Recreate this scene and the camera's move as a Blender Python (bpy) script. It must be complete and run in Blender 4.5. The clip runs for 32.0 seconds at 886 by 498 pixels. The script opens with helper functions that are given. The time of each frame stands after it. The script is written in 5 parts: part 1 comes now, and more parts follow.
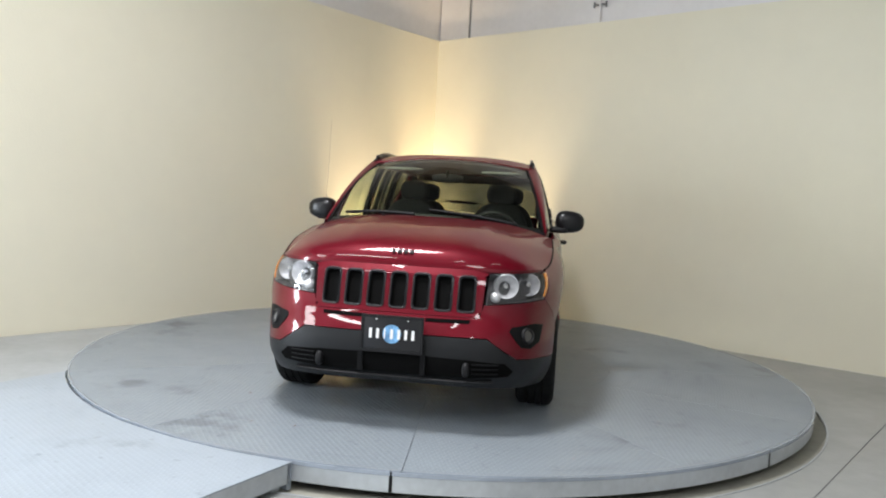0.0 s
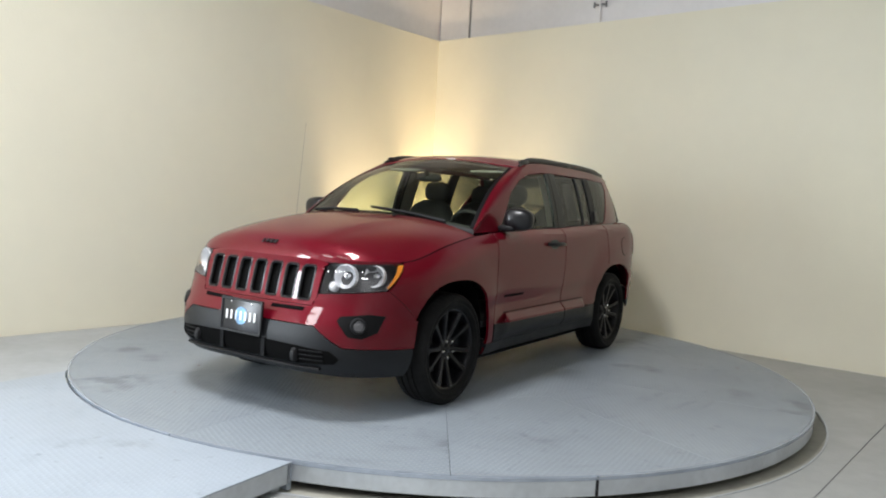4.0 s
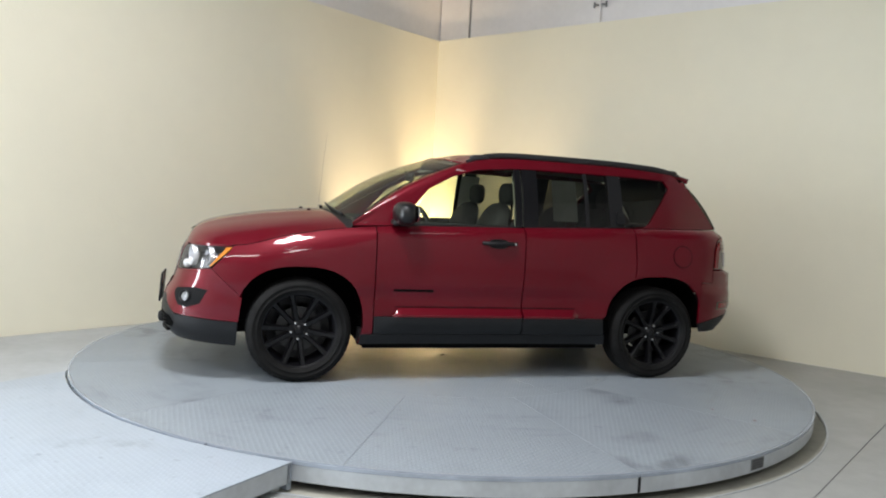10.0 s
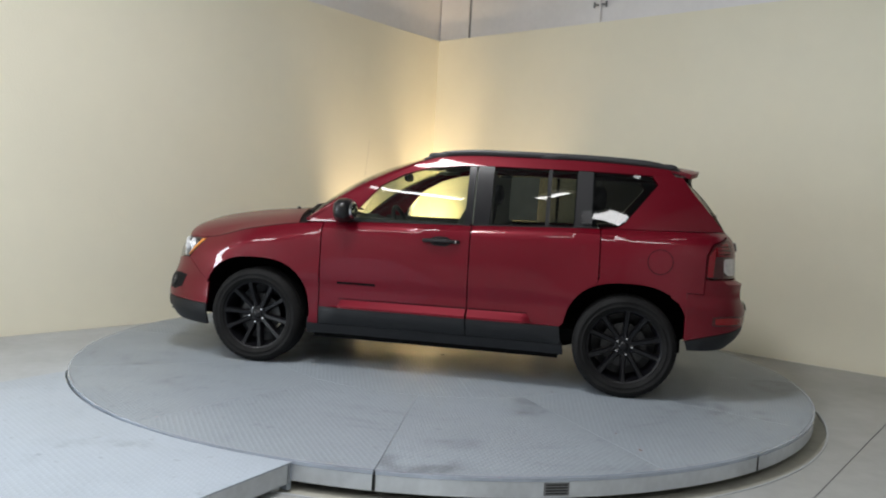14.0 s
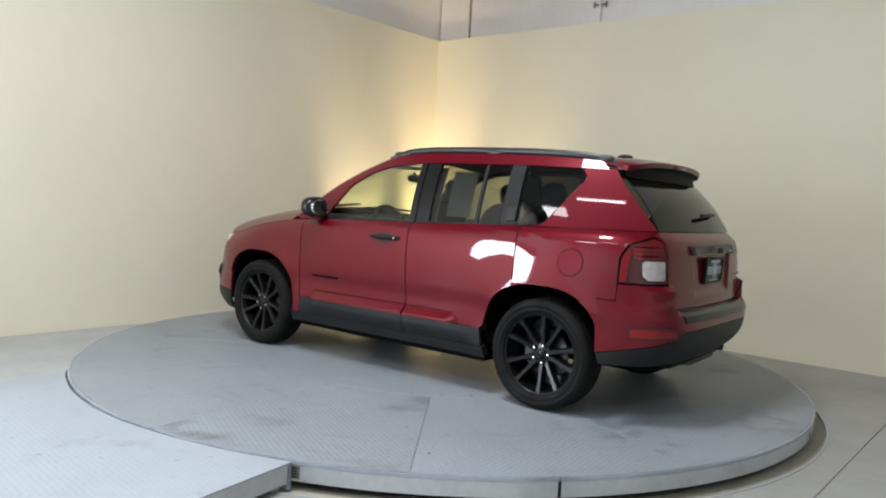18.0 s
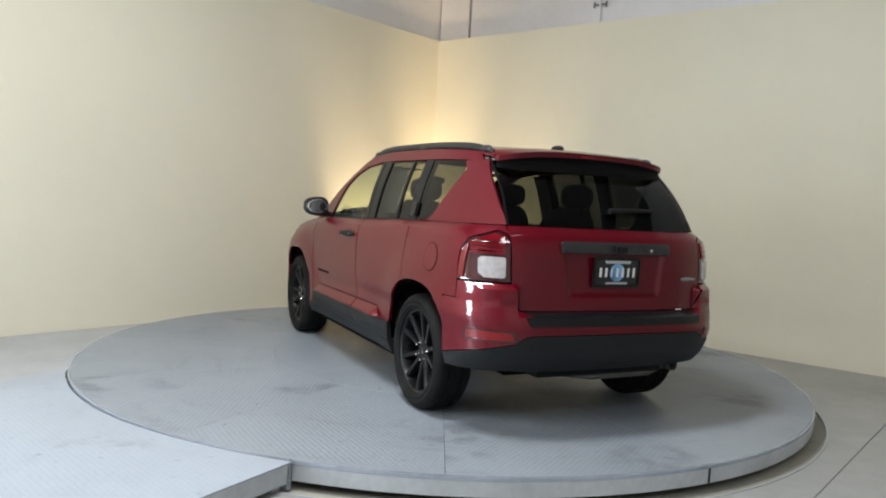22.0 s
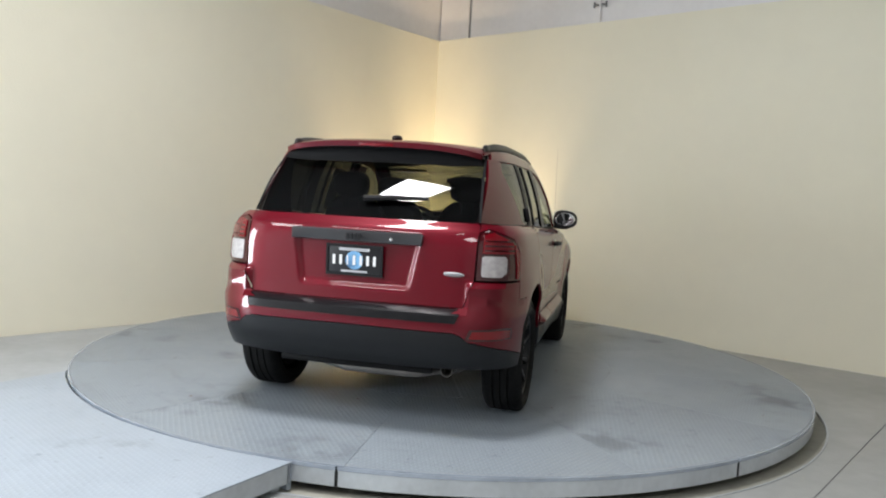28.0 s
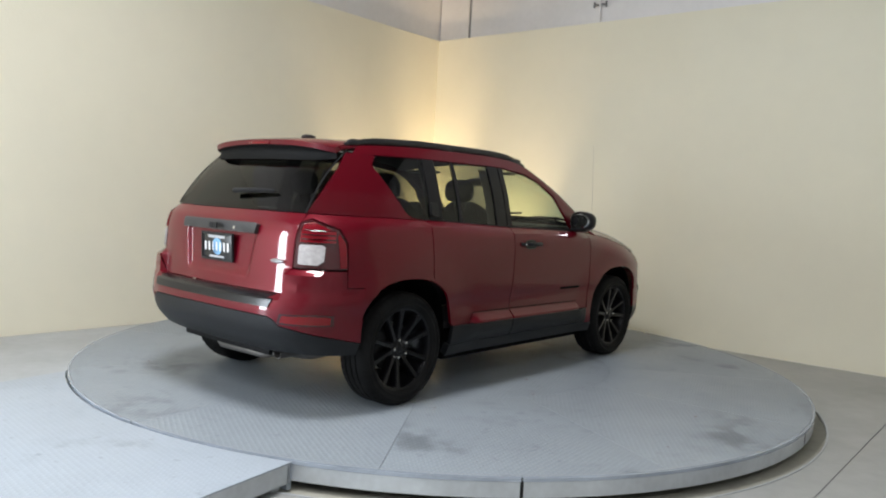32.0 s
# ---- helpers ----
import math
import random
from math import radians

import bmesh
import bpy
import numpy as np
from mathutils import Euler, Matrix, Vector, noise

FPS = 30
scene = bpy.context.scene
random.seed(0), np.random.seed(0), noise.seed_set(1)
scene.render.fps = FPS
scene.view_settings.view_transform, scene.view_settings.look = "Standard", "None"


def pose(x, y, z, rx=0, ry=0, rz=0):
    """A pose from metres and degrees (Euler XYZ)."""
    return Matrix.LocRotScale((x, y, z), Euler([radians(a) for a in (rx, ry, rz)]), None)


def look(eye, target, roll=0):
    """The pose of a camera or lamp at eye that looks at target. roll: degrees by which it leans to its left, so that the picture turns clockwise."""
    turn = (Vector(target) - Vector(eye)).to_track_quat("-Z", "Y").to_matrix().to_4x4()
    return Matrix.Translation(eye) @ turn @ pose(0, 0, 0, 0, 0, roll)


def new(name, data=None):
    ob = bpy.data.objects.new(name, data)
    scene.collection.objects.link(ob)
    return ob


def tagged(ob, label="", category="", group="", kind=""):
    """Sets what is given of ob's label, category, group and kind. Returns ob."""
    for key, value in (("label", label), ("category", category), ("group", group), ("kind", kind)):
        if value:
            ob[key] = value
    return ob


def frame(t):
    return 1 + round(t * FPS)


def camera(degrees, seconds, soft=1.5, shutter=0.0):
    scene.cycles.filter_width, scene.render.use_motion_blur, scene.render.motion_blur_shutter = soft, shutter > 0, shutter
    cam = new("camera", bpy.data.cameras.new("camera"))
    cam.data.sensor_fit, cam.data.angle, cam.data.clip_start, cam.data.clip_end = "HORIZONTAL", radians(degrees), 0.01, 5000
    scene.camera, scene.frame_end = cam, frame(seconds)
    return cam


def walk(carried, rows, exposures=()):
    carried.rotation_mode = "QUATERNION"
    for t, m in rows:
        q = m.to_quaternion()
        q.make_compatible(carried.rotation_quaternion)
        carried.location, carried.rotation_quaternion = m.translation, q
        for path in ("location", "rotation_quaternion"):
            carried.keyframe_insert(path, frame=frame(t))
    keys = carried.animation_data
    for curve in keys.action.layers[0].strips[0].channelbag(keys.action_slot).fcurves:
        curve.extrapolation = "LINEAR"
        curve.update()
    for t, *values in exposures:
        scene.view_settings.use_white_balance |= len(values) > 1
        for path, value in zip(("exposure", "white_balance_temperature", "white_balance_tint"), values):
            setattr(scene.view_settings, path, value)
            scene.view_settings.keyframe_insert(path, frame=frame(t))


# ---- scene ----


# camera on a stand, looking at the turntable; the top of the turntable is z = 0
cam = camera(60.44, 32.0, soft=2.0)
EYE = Vector((0, -6.147, 1.245))
YAW, PITCH, ROLL = -0.388, -3.544, 3.194
AIM = EYE + Vector((math.sin(radians(YAW)) * math.cos(radians(PITCH)), math.cos(radians(YAW)) * math.cos(radians(PITCH)), math.sin(radians(PITCH))))
walk(cam, [(0, look(EYE, AIM, ROLL)), (32, look(EYE, AIM, ROLL))], [(0, 0.10), (10, 0.11), (11, -0.14), (12, -0.19), (14.5, -0.20), (17, -0.03), (20, -0.01), (28, 0.0), (29, -0.14), (30, -0.20), (31, -0.02), (32, 0.0)])

# plan of the hall: CORNER of the cream walls, A along the left wall, B along the right wall
TABLE_R = 2.742
FLOOR = -0.13
CORNER = Vector((-0.2785, 4.26, 0))
A_WAY = Vector((-math.cos(radians(51.09)), -math.sin(radians(51.09)), 0))
B_WAY = Vector((math.cos(radians(-38.9)), math.sin(radians(-38.9)), 0))
WALL_TOP = 3.40
CEIL = 5.2
ROOM_A, ROOM_B = 14.0, 11.0
GATE = (9.8, 11.5, 3.0)
SPIN0, SPIN = -97.22, -6.643


def hall(a, b, z):
    return CORNER + A_WAY * a + B_WAY * b + Vector((0, 0, z))


# ---- light ----
world = bpy.data.worlds.new("world")
scene.world = world
world.use_nodes = True
world.node_tree.nodes["Background"].inputs[0].default_value = (0.75, 0.85, 1.0, 1)
world.node_tree.nodes["Background"].inputs[1].default_value = 0.3


def area(name, eye, target, w, h, power, color):
    l = bpy.data.lights.new(name, "AREA")
    l.shape, l.size, l.size_y, l.energy, l.color = "RECTANGLE", w, h, power, color
    ob = new(name, l)
    ob.matrix_world = look(eye, target)
    return ob


def spot(name, eye, target, power, color, size, soft=0.04):
    l = bpy.data.lights.new(name, "SPOT")
    l.energy, l.color, l.spot_size, l.spot_blend, l.shadow_soft_size = power, color, radians(size), 1.0, soft
    ob = new(name, l)
    ob.matrix_world = look(eye, target)
    return ob


# daylight through the open gate in the left wall, past the edge of the view
area("daylight_gate", hall((GATE[0] + GATE[1]) / 2, -0.05, GATE[2] / 2), hall((GATE[0] + GATE[1]) / 2, 5, GATE[2] / 2), GATE[1] - GATE[0] - 0.1, GATE[2] - 0.1, 620, (0.82, 0.91, 1.0))
# ceiling fixtures; the last two are unseen fill, added to brighten the hall
CEILING_AND_FILL_LIGHTS = [(6.2, 3.75, 240, 0.85, 1.4), (9.7, 4.2, 75, 2.2, 0.3), (4.9, 6.9, 6, 0.2, 1.1), (8.0, 6.3, 14, 0.15, 1.0), (9.4, 8.8, 120, 1.5, 1.5), (11.5, 1.6, 130, 1.5, 1.5)]
TURN = math.atan2(B_WAY.y, B_WAY.x)
for a_, b_, power, w_, h_ in CEILING_AND_FILL_LIGHTS:
    lamp = area("ceiling_or_fill_lamp", hall(a_, b_, CEIL - 0.2), hall(a_, b_, 0) + A_WAY * 0.001, w_, h_, power, (0.98, 0.98, 1.0))
    lamp.matrix_world = Matrix.Translation(hall(a_, b_, CEIL - 0.2)) @ Matrix.Rotation(TURN, 4, "Z")
# warm uplights on the floor along the walls
UPLIGHTS = [(1.38, 0.2, 480), (0.28, 0.28, 1000), (0.24, 1.4, 380)]

# ---- materials ----
def mat(name, color, rough=0.5, metal=0.0, coat=0.0, scale=0.0, vary=0.0, bump=0.0, bump_scale=0.0, spec=0.5):
    """Principled material with two scales of colour variation and fine relief."""
    m = bpy.data.materials.new(name)
    m.use_nodes = True
    nt = m.node_tree
    p = nt.nodes["Principled BSDF"]
    p.inputs["Base Color"].default_value = (*color, 1)
    p.inputs["Roughness"].default_value = rough
    p.inputs["Metallic"].default_value = metal
    p.inputs["Coat Weight"].default_value = coat
    p.inputs["Coat Roughness"].default_value = 0.02
    p.inputs["Specular IOR Level"].default_value = spec
    tc = nt.nodes.new("ShaderNodeTexCoord")
    if vary:
        n1, n2 = nt.nodes.new("ShaderNodeTexNoise"), nt.nodes.new("ShaderNodeTexNoise")
        n1.inputs["Scale"].default_value, n2.inputs["Scale"].default_value = scale, scale * 9
        n1.inputs["Detail"].default_value = 6
        nt.links.new(tc.outputs["Object"], n1.inputs["Vector"])
        nt.links.new(tc.outputs["Object"], n2.inputs["Vector"])
        mx = nt.nodes.new("ShaderNodeMath")
        mx.operation = "MULTIPLY_ADD"
        nt.links.new(n2.outputs["Fac"], mx.inputs[0])
        mx.inputs[1].default_value = 0.35
        nt.links.new(n1.outputs["Fac"], mx.inputs[2])
        ramp = nt.nodes.new("ShaderNodeValToRGB")
        ramp.color_ramp.elements[0].position, ramp.color_ramp.elements[1].position = 0.4, 0.95
        ramp.color_ramp.elements[0].color = (*[c * (1 - vary) for c in color], 1)
        ramp.color_ramp.elements[1].color = (*[min(1, c * (1 + vary)) for c in color], 1)
        nt.links.new(mx.outputs[0], ramp.inputs[0])
        nt.links.new(ramp.outputs[0], p.inputs["Base Color"])
    if bump:
        nb = nt.nodes.new("ShaderNodeTexNoise")
        nb.inputs["Scale"].default_value, nb.inputs["Detail"].default_value = bump_scale, 4
        nt.links.new(tc.outputs["Object"], nb.inputs["Vector"])
        bn = nt.nodes.new("ShaderNodeBump")
        bn.inputs["Strength"].default_value, bn.inputs["Distance"].default_value = bump, 0.01
        nt.links.new(nb.outputs["Fac"], bn.inputs["Height"])
        nt.links.new(bn.outputs[0], p.inputs["Normal"])
    return m


def glow(name, color, strength):
    m = mat(name, color)
    p = m.node_tree.nodes["Principled BSDF"]
    p.inputs["Emission Color"].default_value = (*color, 1)
    p.inputs["Emission Strength"].default_value = strength
    return m


def glass(name, tint, rough=0.0):
    """Thin tinted pane: clear straight-through part and a glossy part by Fresnel."""
    m = bpy.data.materials.new(name)
    m.use_nodes = True
    nt = m.node_tree
    nt.nodes.remove(nt.nodes["Principled BSDF"])
    tr, gl = nt.nodes.new("ShaderNodeBsdfTransparent"), nt.nodes.new("ShaderNodeBsdfGlossy")
    tr.inputs[0].default_value = (*tint, 1)
    gl.inputs["Roughness"].default_value = rough
    lw, mx = nt.nodes.new("ShaderNodeLayerWeight"), nt.nodes.new("ShaderNodeMixShader")
    lw.inputs[0].default_value = 0.5
    pw, ma = nt.nodes.new("ShaderNodeMath"), nt.nodes.new("ShaderNodeMath")
    pw.operation, ma.operation = "POWER", "MULTIPLY_ADD"
    pw.inputs[1].default_value = 5.0
    ma.inputs[1].default_value, ma.inputs[2].default_value = 0.85, 0.05
    nt.links.new(lw.outputs["Facing"], pw.inputs[0])
    nt.links.new(pw.outputs[0], ma.inputs[0])
    nt.links.new(ma.outputs[0], mx.inputs[0])
    nt.links.new(tr.outputs[0], mx.inputs[1])
    nt.links.new(gl.outputs[0], mx.inputs[2])
    nt.links.new(mx.outputs[0], nt.nodes["Material Output"].inputs[0])
    return m


M_WALL = mat("cream_paint", (0.785, 0.752, 0.607), 0.75, scale=0.6, vary=0.03, bump=0.12, bump_scale=60)
M_DARKHALL = mat("grey_hall_wall", (0.40, 0.39, 0.375), 0.8, scale=1, vary=0.15)
M_UPPER = mat("grey_sheet_metal", (0.76, 0.745, 0.735), 0.55, scale=1.5, vary=0.07, bump=0.05, bump_scale=20)
M_CEIL = mat("grey_ceiling", (0.16, 0.16, 0.165), 0.8, scale=1, vary=0.1)
M_FLOOR = mat("sealed_concrete", (0.33, 0.338, 0.328), 0.42, scale=0.9, vary=0.22, bump=0.1, bump_scale=40)
M_PIT = mat("pit_concrete", (0.33, 0.325, 0.275), 0.7, scale=2, vary=0.25)
M_STEEL = mat("painted_steel_plate", (0.36, 0.38, 0.39), 0.45, 0.0, scale=1.4, vary=0.2, bump=0.1, bump_scale=50)
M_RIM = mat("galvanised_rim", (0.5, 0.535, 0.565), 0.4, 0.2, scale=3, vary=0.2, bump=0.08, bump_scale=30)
M_PAINT = mat("cherry_red_metallic_paint", (0.114, 0.0011, 0.0080), 0.40, 0.26, 0.66, scale=0.8, vary=0.05, spec=0.12)
M_PAINT.node_tree.nodes["Principled BSDF"].inputs["Coat IOR"].default_value = 1.5
M_BLACK = mat("black_plastic", (0.010, 0.010, 0.011), 0.5, spec=0.25, bump=0.1, bump_scale=200)
M_GREY = mat("dark_grey_cladding", (0.008, 0.0088, 0.0102), 0.48, spec=0.32, scale=3, vary=0.15, bump=0.12, bump_scale=150)
M_GLOSSBLACK = mat("gloss_black_paint", (0.004, 0.004, 0.005), 0.32, 0.0, 0.05, spec=0.25)
M_RUBBER = mat("tyre_rubber", (0.0075, 0.0074, 0.0073), 0.72, spec=0.15, scale=7, vary=0.6, bump=0.1, bump_scale=90)
M_LINER = mat("wheel_well_liner", (0.004, 0.004, 0.004), 0.95, spec=0.05)
M_CHROME = mat("chrome", (0.8, 0.8, 0.8), 0.12, 1.0)
M_STEELGREY = mat("brake_disc_steel", (0.05, 0.05, 0.05), 0.45, 0.7)
M_SEAT = mat("dark_grey_seat_cloth", (0.02, 0.02, 0.021), 0.9, scale=20, vary=0.2, bump=0.08, bump_scale=90)
M_TRIM = mat("dark_interior_trim", (0.025, 0.025, 0.027), 0.7, bump=0.1, bump_scale=200)
M_LINING = mat("light_headliner", (0.38, 0.37, 0.33), 0.95)
M_GLASS = glass("clear_glass", (0.70, 0.75, 0.65))
M_DARKGLASS = glass("privacy_glass", (0.27, 0.28, 0.25))
M_REARGLASS = glass("rear_privacy_glass", (0.11, 0.115, 0.105))
M_LENS = glass("clear_lens", (0.9, 0.9, 0.9), 0.02)
M_REFLECTOR = mat("lamp_reflector", (0.86, 0.87, 0.9), 0.25, 0.45, bump=0.4, bump_scale=45)
M_REDLENS = mat("red_lens", (0.15, 0.0012, 0.006), 0.12, 0.0, 0.6, spec=0.3)
M_CLEARLENS = mat("white_lens", (0.42, 0.4, 0.4), 0.2, 0.0, 0.5, scale=30, vary=0.25, bump=0.3, bump_scale=90)
M_AMBER = mat("amber_lens", (0.55, 0.19, 0.02), 0.15, 0.0, 1.0)
M_WHITE = mat("white_print", (0.8, 0.8, 0.8), 0.5)
M_BLUE = mat("blue_print", (0.16, 0.36, 0.78), 0.4, scale=14, vary=0.75)


# ---- mesh helpers ----
def link(name, bm, material, parent=None, label="", smooth=True, angle=0.6):
    me = bpy.data.meshes.new(name)
    bmesh.ops.recalc_face_normals(bm, faces=bm.faces) if not bm.faces.layers.int.get("keep") else None
    bm.to_mesh(me)
    bm.free()
    for q in (material if isinstance(material, (list, tuple)) else [material]):
        me.materials.append(q)
    if smooth:
        me.polygons.foreach_set("use_smooth", [True] * len(me.polygons))
        me.set_sharp_from_angle(angle=angle)
    ob = new(name, me)
    if parent:
        ob.parent = parent
    if label:
        ob["label"] = label
    return ob


part = link


def box(bm, x0, x1, y0, y1, z0, z1, bevel=0.0, m=None):
    r = bmesh.ops.create_cube(bm, size=1)
    bmesh.ops.scale(bm, vec=(x1 - x0, y1 - y0, z1 - z0), verts=r["verts"])
    bmesh.ops.translate(bm, vec=((x0 + x1) / 2, (y0 + y1) / 2, (z0 + z1) / 2), verts=r["verts"])
    vs = r["verts"]
    if bevel:
        es = list({e for v in vs for e in v.link_edges})
        out = bmesh.ops.bevel(bm, geom=es, offset=bevel, segments=2, affect="EDGES", profile=0.5)
        vs = list({v for f in out["faces"] for v in f.verts} | {v for v in vs if v.is_valid})
        vs = list({w for v in vs for f in v.link_faces for w in f.verts})
    if m is not None:
        bmesh.ops.transform(bm, matrix=m, verts=vs)
    return vs


def boxes(*args, bevel=0.0):
    bm = bmesh.new()
    for a in args:
        box(bm, *a, bevel=bevel)
    return bm


def prism(bm, pts, z0, z1):
    """Upright prism over a plan outline."""
    lo = [bm.verts.new((p[0], p[1], z0)) for p in pts]
    hi = [bm.verts.new((p[0], p[1], z1)) for p in pts]
    n = len(pts)
    bm.faces.new(hi)
    bm.faces.new(lo[::-1])
    for i in range(n):
        bm.faces.new((lo[i], lo[(i + 1) % n], hi[(i + 1) % n], hi[i]))


def lathe(bm, prof, n=48, m=None, a0=0.0, a1=2 * math.pi):
    """Turn a profile of (radius, height) about z."""
    full = abs(a1 - a0 - 2 * math.pi) < 1e-6
    cols = n if full else n + 1
    g = [[bm.verts.new((r * math.cos(a0 + (a1 - a0) * i / n), r * math.sin(a0 + (a1 - a0) * i / n), h)) for r, h in prof] for i in range(cols)]
    for i in range(n):
        p, q = g[i], g[(i + 1) % cols]
        for j in range(len(prof) - 1):
            bm.faces.new((p[j], q[j], q[j + 1], p[j + 1]))
    if m is not None:
        bmesh.ops.transform(bm, matrix=m, verts=[v for c in g for v in c])
    return g


def lerp(tab, x):
    return float(np.interp(x, [p[0] for p in tab], [p[1] for p in tab]))


def smooth_tab(tab, x):
    """Monotone smooth interpolation of a short table."""
    xs, ys = [p[0] for p in tab], [p[1] for p in tab]
    if x <= xs[0]:
        return ys[0]
    if x >= xs[-1]:
        return ys[-1]
    n = len(xs)
    d = [(ys[i + 1] - ys[i]) / (xs[i + 1] - xs[i]) for i in range(n - 1)]
    s = [d[0]] + [0 if d[i - 1] * d[i] <= 0 else 2 * d[i - 1] * d[i] / (d[i - 1] + d[i]) for i in range(1, n - 1)] + [d[-1]]
    i = max(k for k in range(n - 1) if xs[k] <= x)
    h = xs[i + 1] - xs[i]
    t = (x - xs[i]) / h
    return (1 + 2 * t) * (1 - t) ** 2 * ys[i] + t * (1 - t) ** 2 * h * s[i] + t * t * (3 - 2 * t) * ys[i + 1] + t * t * (t - 1) * h * s[i + 1]


def sstep(a, b, x):
    t = min(1, max(0, (x - a) / (b - a)))
    return t * t * (3 - 2 * t)


def clip_half(poly, ax, val, keep_less):
    out = []
    n = len(poly)
    for i in range(n):
        p, q = poly[i], poly[(i + 1) % n]
        ip = p[ax] <= val + 1e-9 if keep_less else p[ax] >= val - 1e-9
        iq = q[ax] <= val + 1e-9 if keep_less else q[ax] >= val - 1e-9
        if ip:
            out.append(p)
        if ip != iq and abs(q[ax] - p[ax]) > 1e-12:
            t = (val - p[ax]) / (q[ax] - p[ax])
            r = [p[0] + t * (q[0] - p[0]), p[1] + t * (q[1] - p[1])]
            r[ax] = val
            out.append(tuple(r))
    return out


def densify(poly, step):
    out = []
    n = len(poly)
    for i in range(n):
        p, q = poly[i], poly[(i + 1) % n]
        k = max(1, int(math.ceil(max(abs(q[0] - p[0]), abs(q[1] - p[1])) / step)))
        out += [(p[0] + (q[0] - p[0]) * j / k, p[1] + (q[1] - p[1]) * j / k) for j in range(k)]
    return out


def rounded(poly, r, n=4):
    """Round the corners of a plane outline."""
    out = []
    m = len(poly)
    for i in range(m):
        p, q, s = Vector(poly[i - 1]), Vector(poly[i]), Vector(poly[(i + 1) % m])
        a, b = p - q, s - q
        k = min(r, a.length * 0.45, b.length * 0.45)
        a, b = q + a.normalized() * k, q + b.normalized() * k
        out += [tuple((1 - t) ** 2 * a + 2 * t * (1 - t) * q + t * t * b) for t in [j / n for j in range(n + 1)]]
    return out


def panel(poly, surf, du, dv, lift=0.0, depth=0.018, mirror=False):
    """A sheet over a plane outline, laid on the surface surf(u, v), with an edge turned inwards by depth."""
    bm = bmesh.new()
    us, vs = [p[0] for p in poly], [p[1] for p in poly]
    cache = {}

    def nrm(u, v):
        a, b, c, d = surf(u - 1e-3, v), surf(u + 1e-3, v), surf(u, v - 1e-3), surf(u, v + 1e-3)
        return (b - a).cross(d - c).normalized()

    def vert(p):
        k = (round(p[0], 5), round(p[1], 5))
        if k not in cache:
            q = surf(*p)
            if lift:
                q = q + nrm(*p) * lift
            cache[k] = bm.verts.new((q.x, -q.y, q.z) if mirror else q)
        return cache[k]

    i0, i1 = int(math.floor(min(us) / du)), int(math.ceil(max(us) / du))
    j0, j1 = int(math.floor(min(vs) / dv)), int(math.ceil(max(vs) / dv))
    for i in range(i0, i1):
        strip = clip_half(clip_half(poly, 0, i * du, False), 0, (i + 1) * du, True)
        if len(strip) < 3:
            continue
        for j in range(j0, j1):
            c = clip_half(clip_half(strip, 1, j * dv, False), 1, (j + 1) * dv, True)
            if len(c) < 3:
                continue
            vv = []
            for p in c:
                w = vert(p)
                if w not in vv:
                    vv.append(w)
            area2 = sum(c[k - 1][0] * c[k][1] - c[k][0] * c[k - 1][1] for k in range(len(c)))
            if len(vv) < 3 or abs(area2) < 1e-7:
                continue
            try:
                bm.faces.new(vv)
            except ValueError:
                pass
    back = {w: k for k, w in cache.items()}
    if depth:
        be = [e_ for e_ in bm.edges if len(e_.link_faces) == 1]
        inner = {}
        for e_ in be:
            for w in e_.verts:
                if w not in inner:
                    n_ = nrm(*back[w])
                    if mirror:
                        n_ = Vector((n_.x, -n_.y, n_.z))
                    inner[w] = bm.verts.new(w.co - n_ * depth)
        for e_ in be:
            a, b = e_.verts
            try:
                bm.faces.new((a, b, inner[b], inner[a]))
            except ValueError:
                pass
    bmesh.ops.remove_doubles(bm, verts=bm.verts, dist=1e-5)
    return bm


# ---- the hall ----
def wall_between(name, p, q, z0, z1, thick, material, label):
    """A straight wall whose inner face runs from p to q; the thickness lies to the right of that way."""
    p, q = Vector((p[0], p[1], 0)), Vector((q[0], q[1], 0))
    w = (q - p).normalized()
    n = Vector((w.y, -w.x, 0)) * thick
    bm = bmesh.new()
    prism(bm, [p, q, q + n, p + n], z0, z1)
    return tagged(link(name, bm, material, smooth=False), label, "wall", kind="structure")


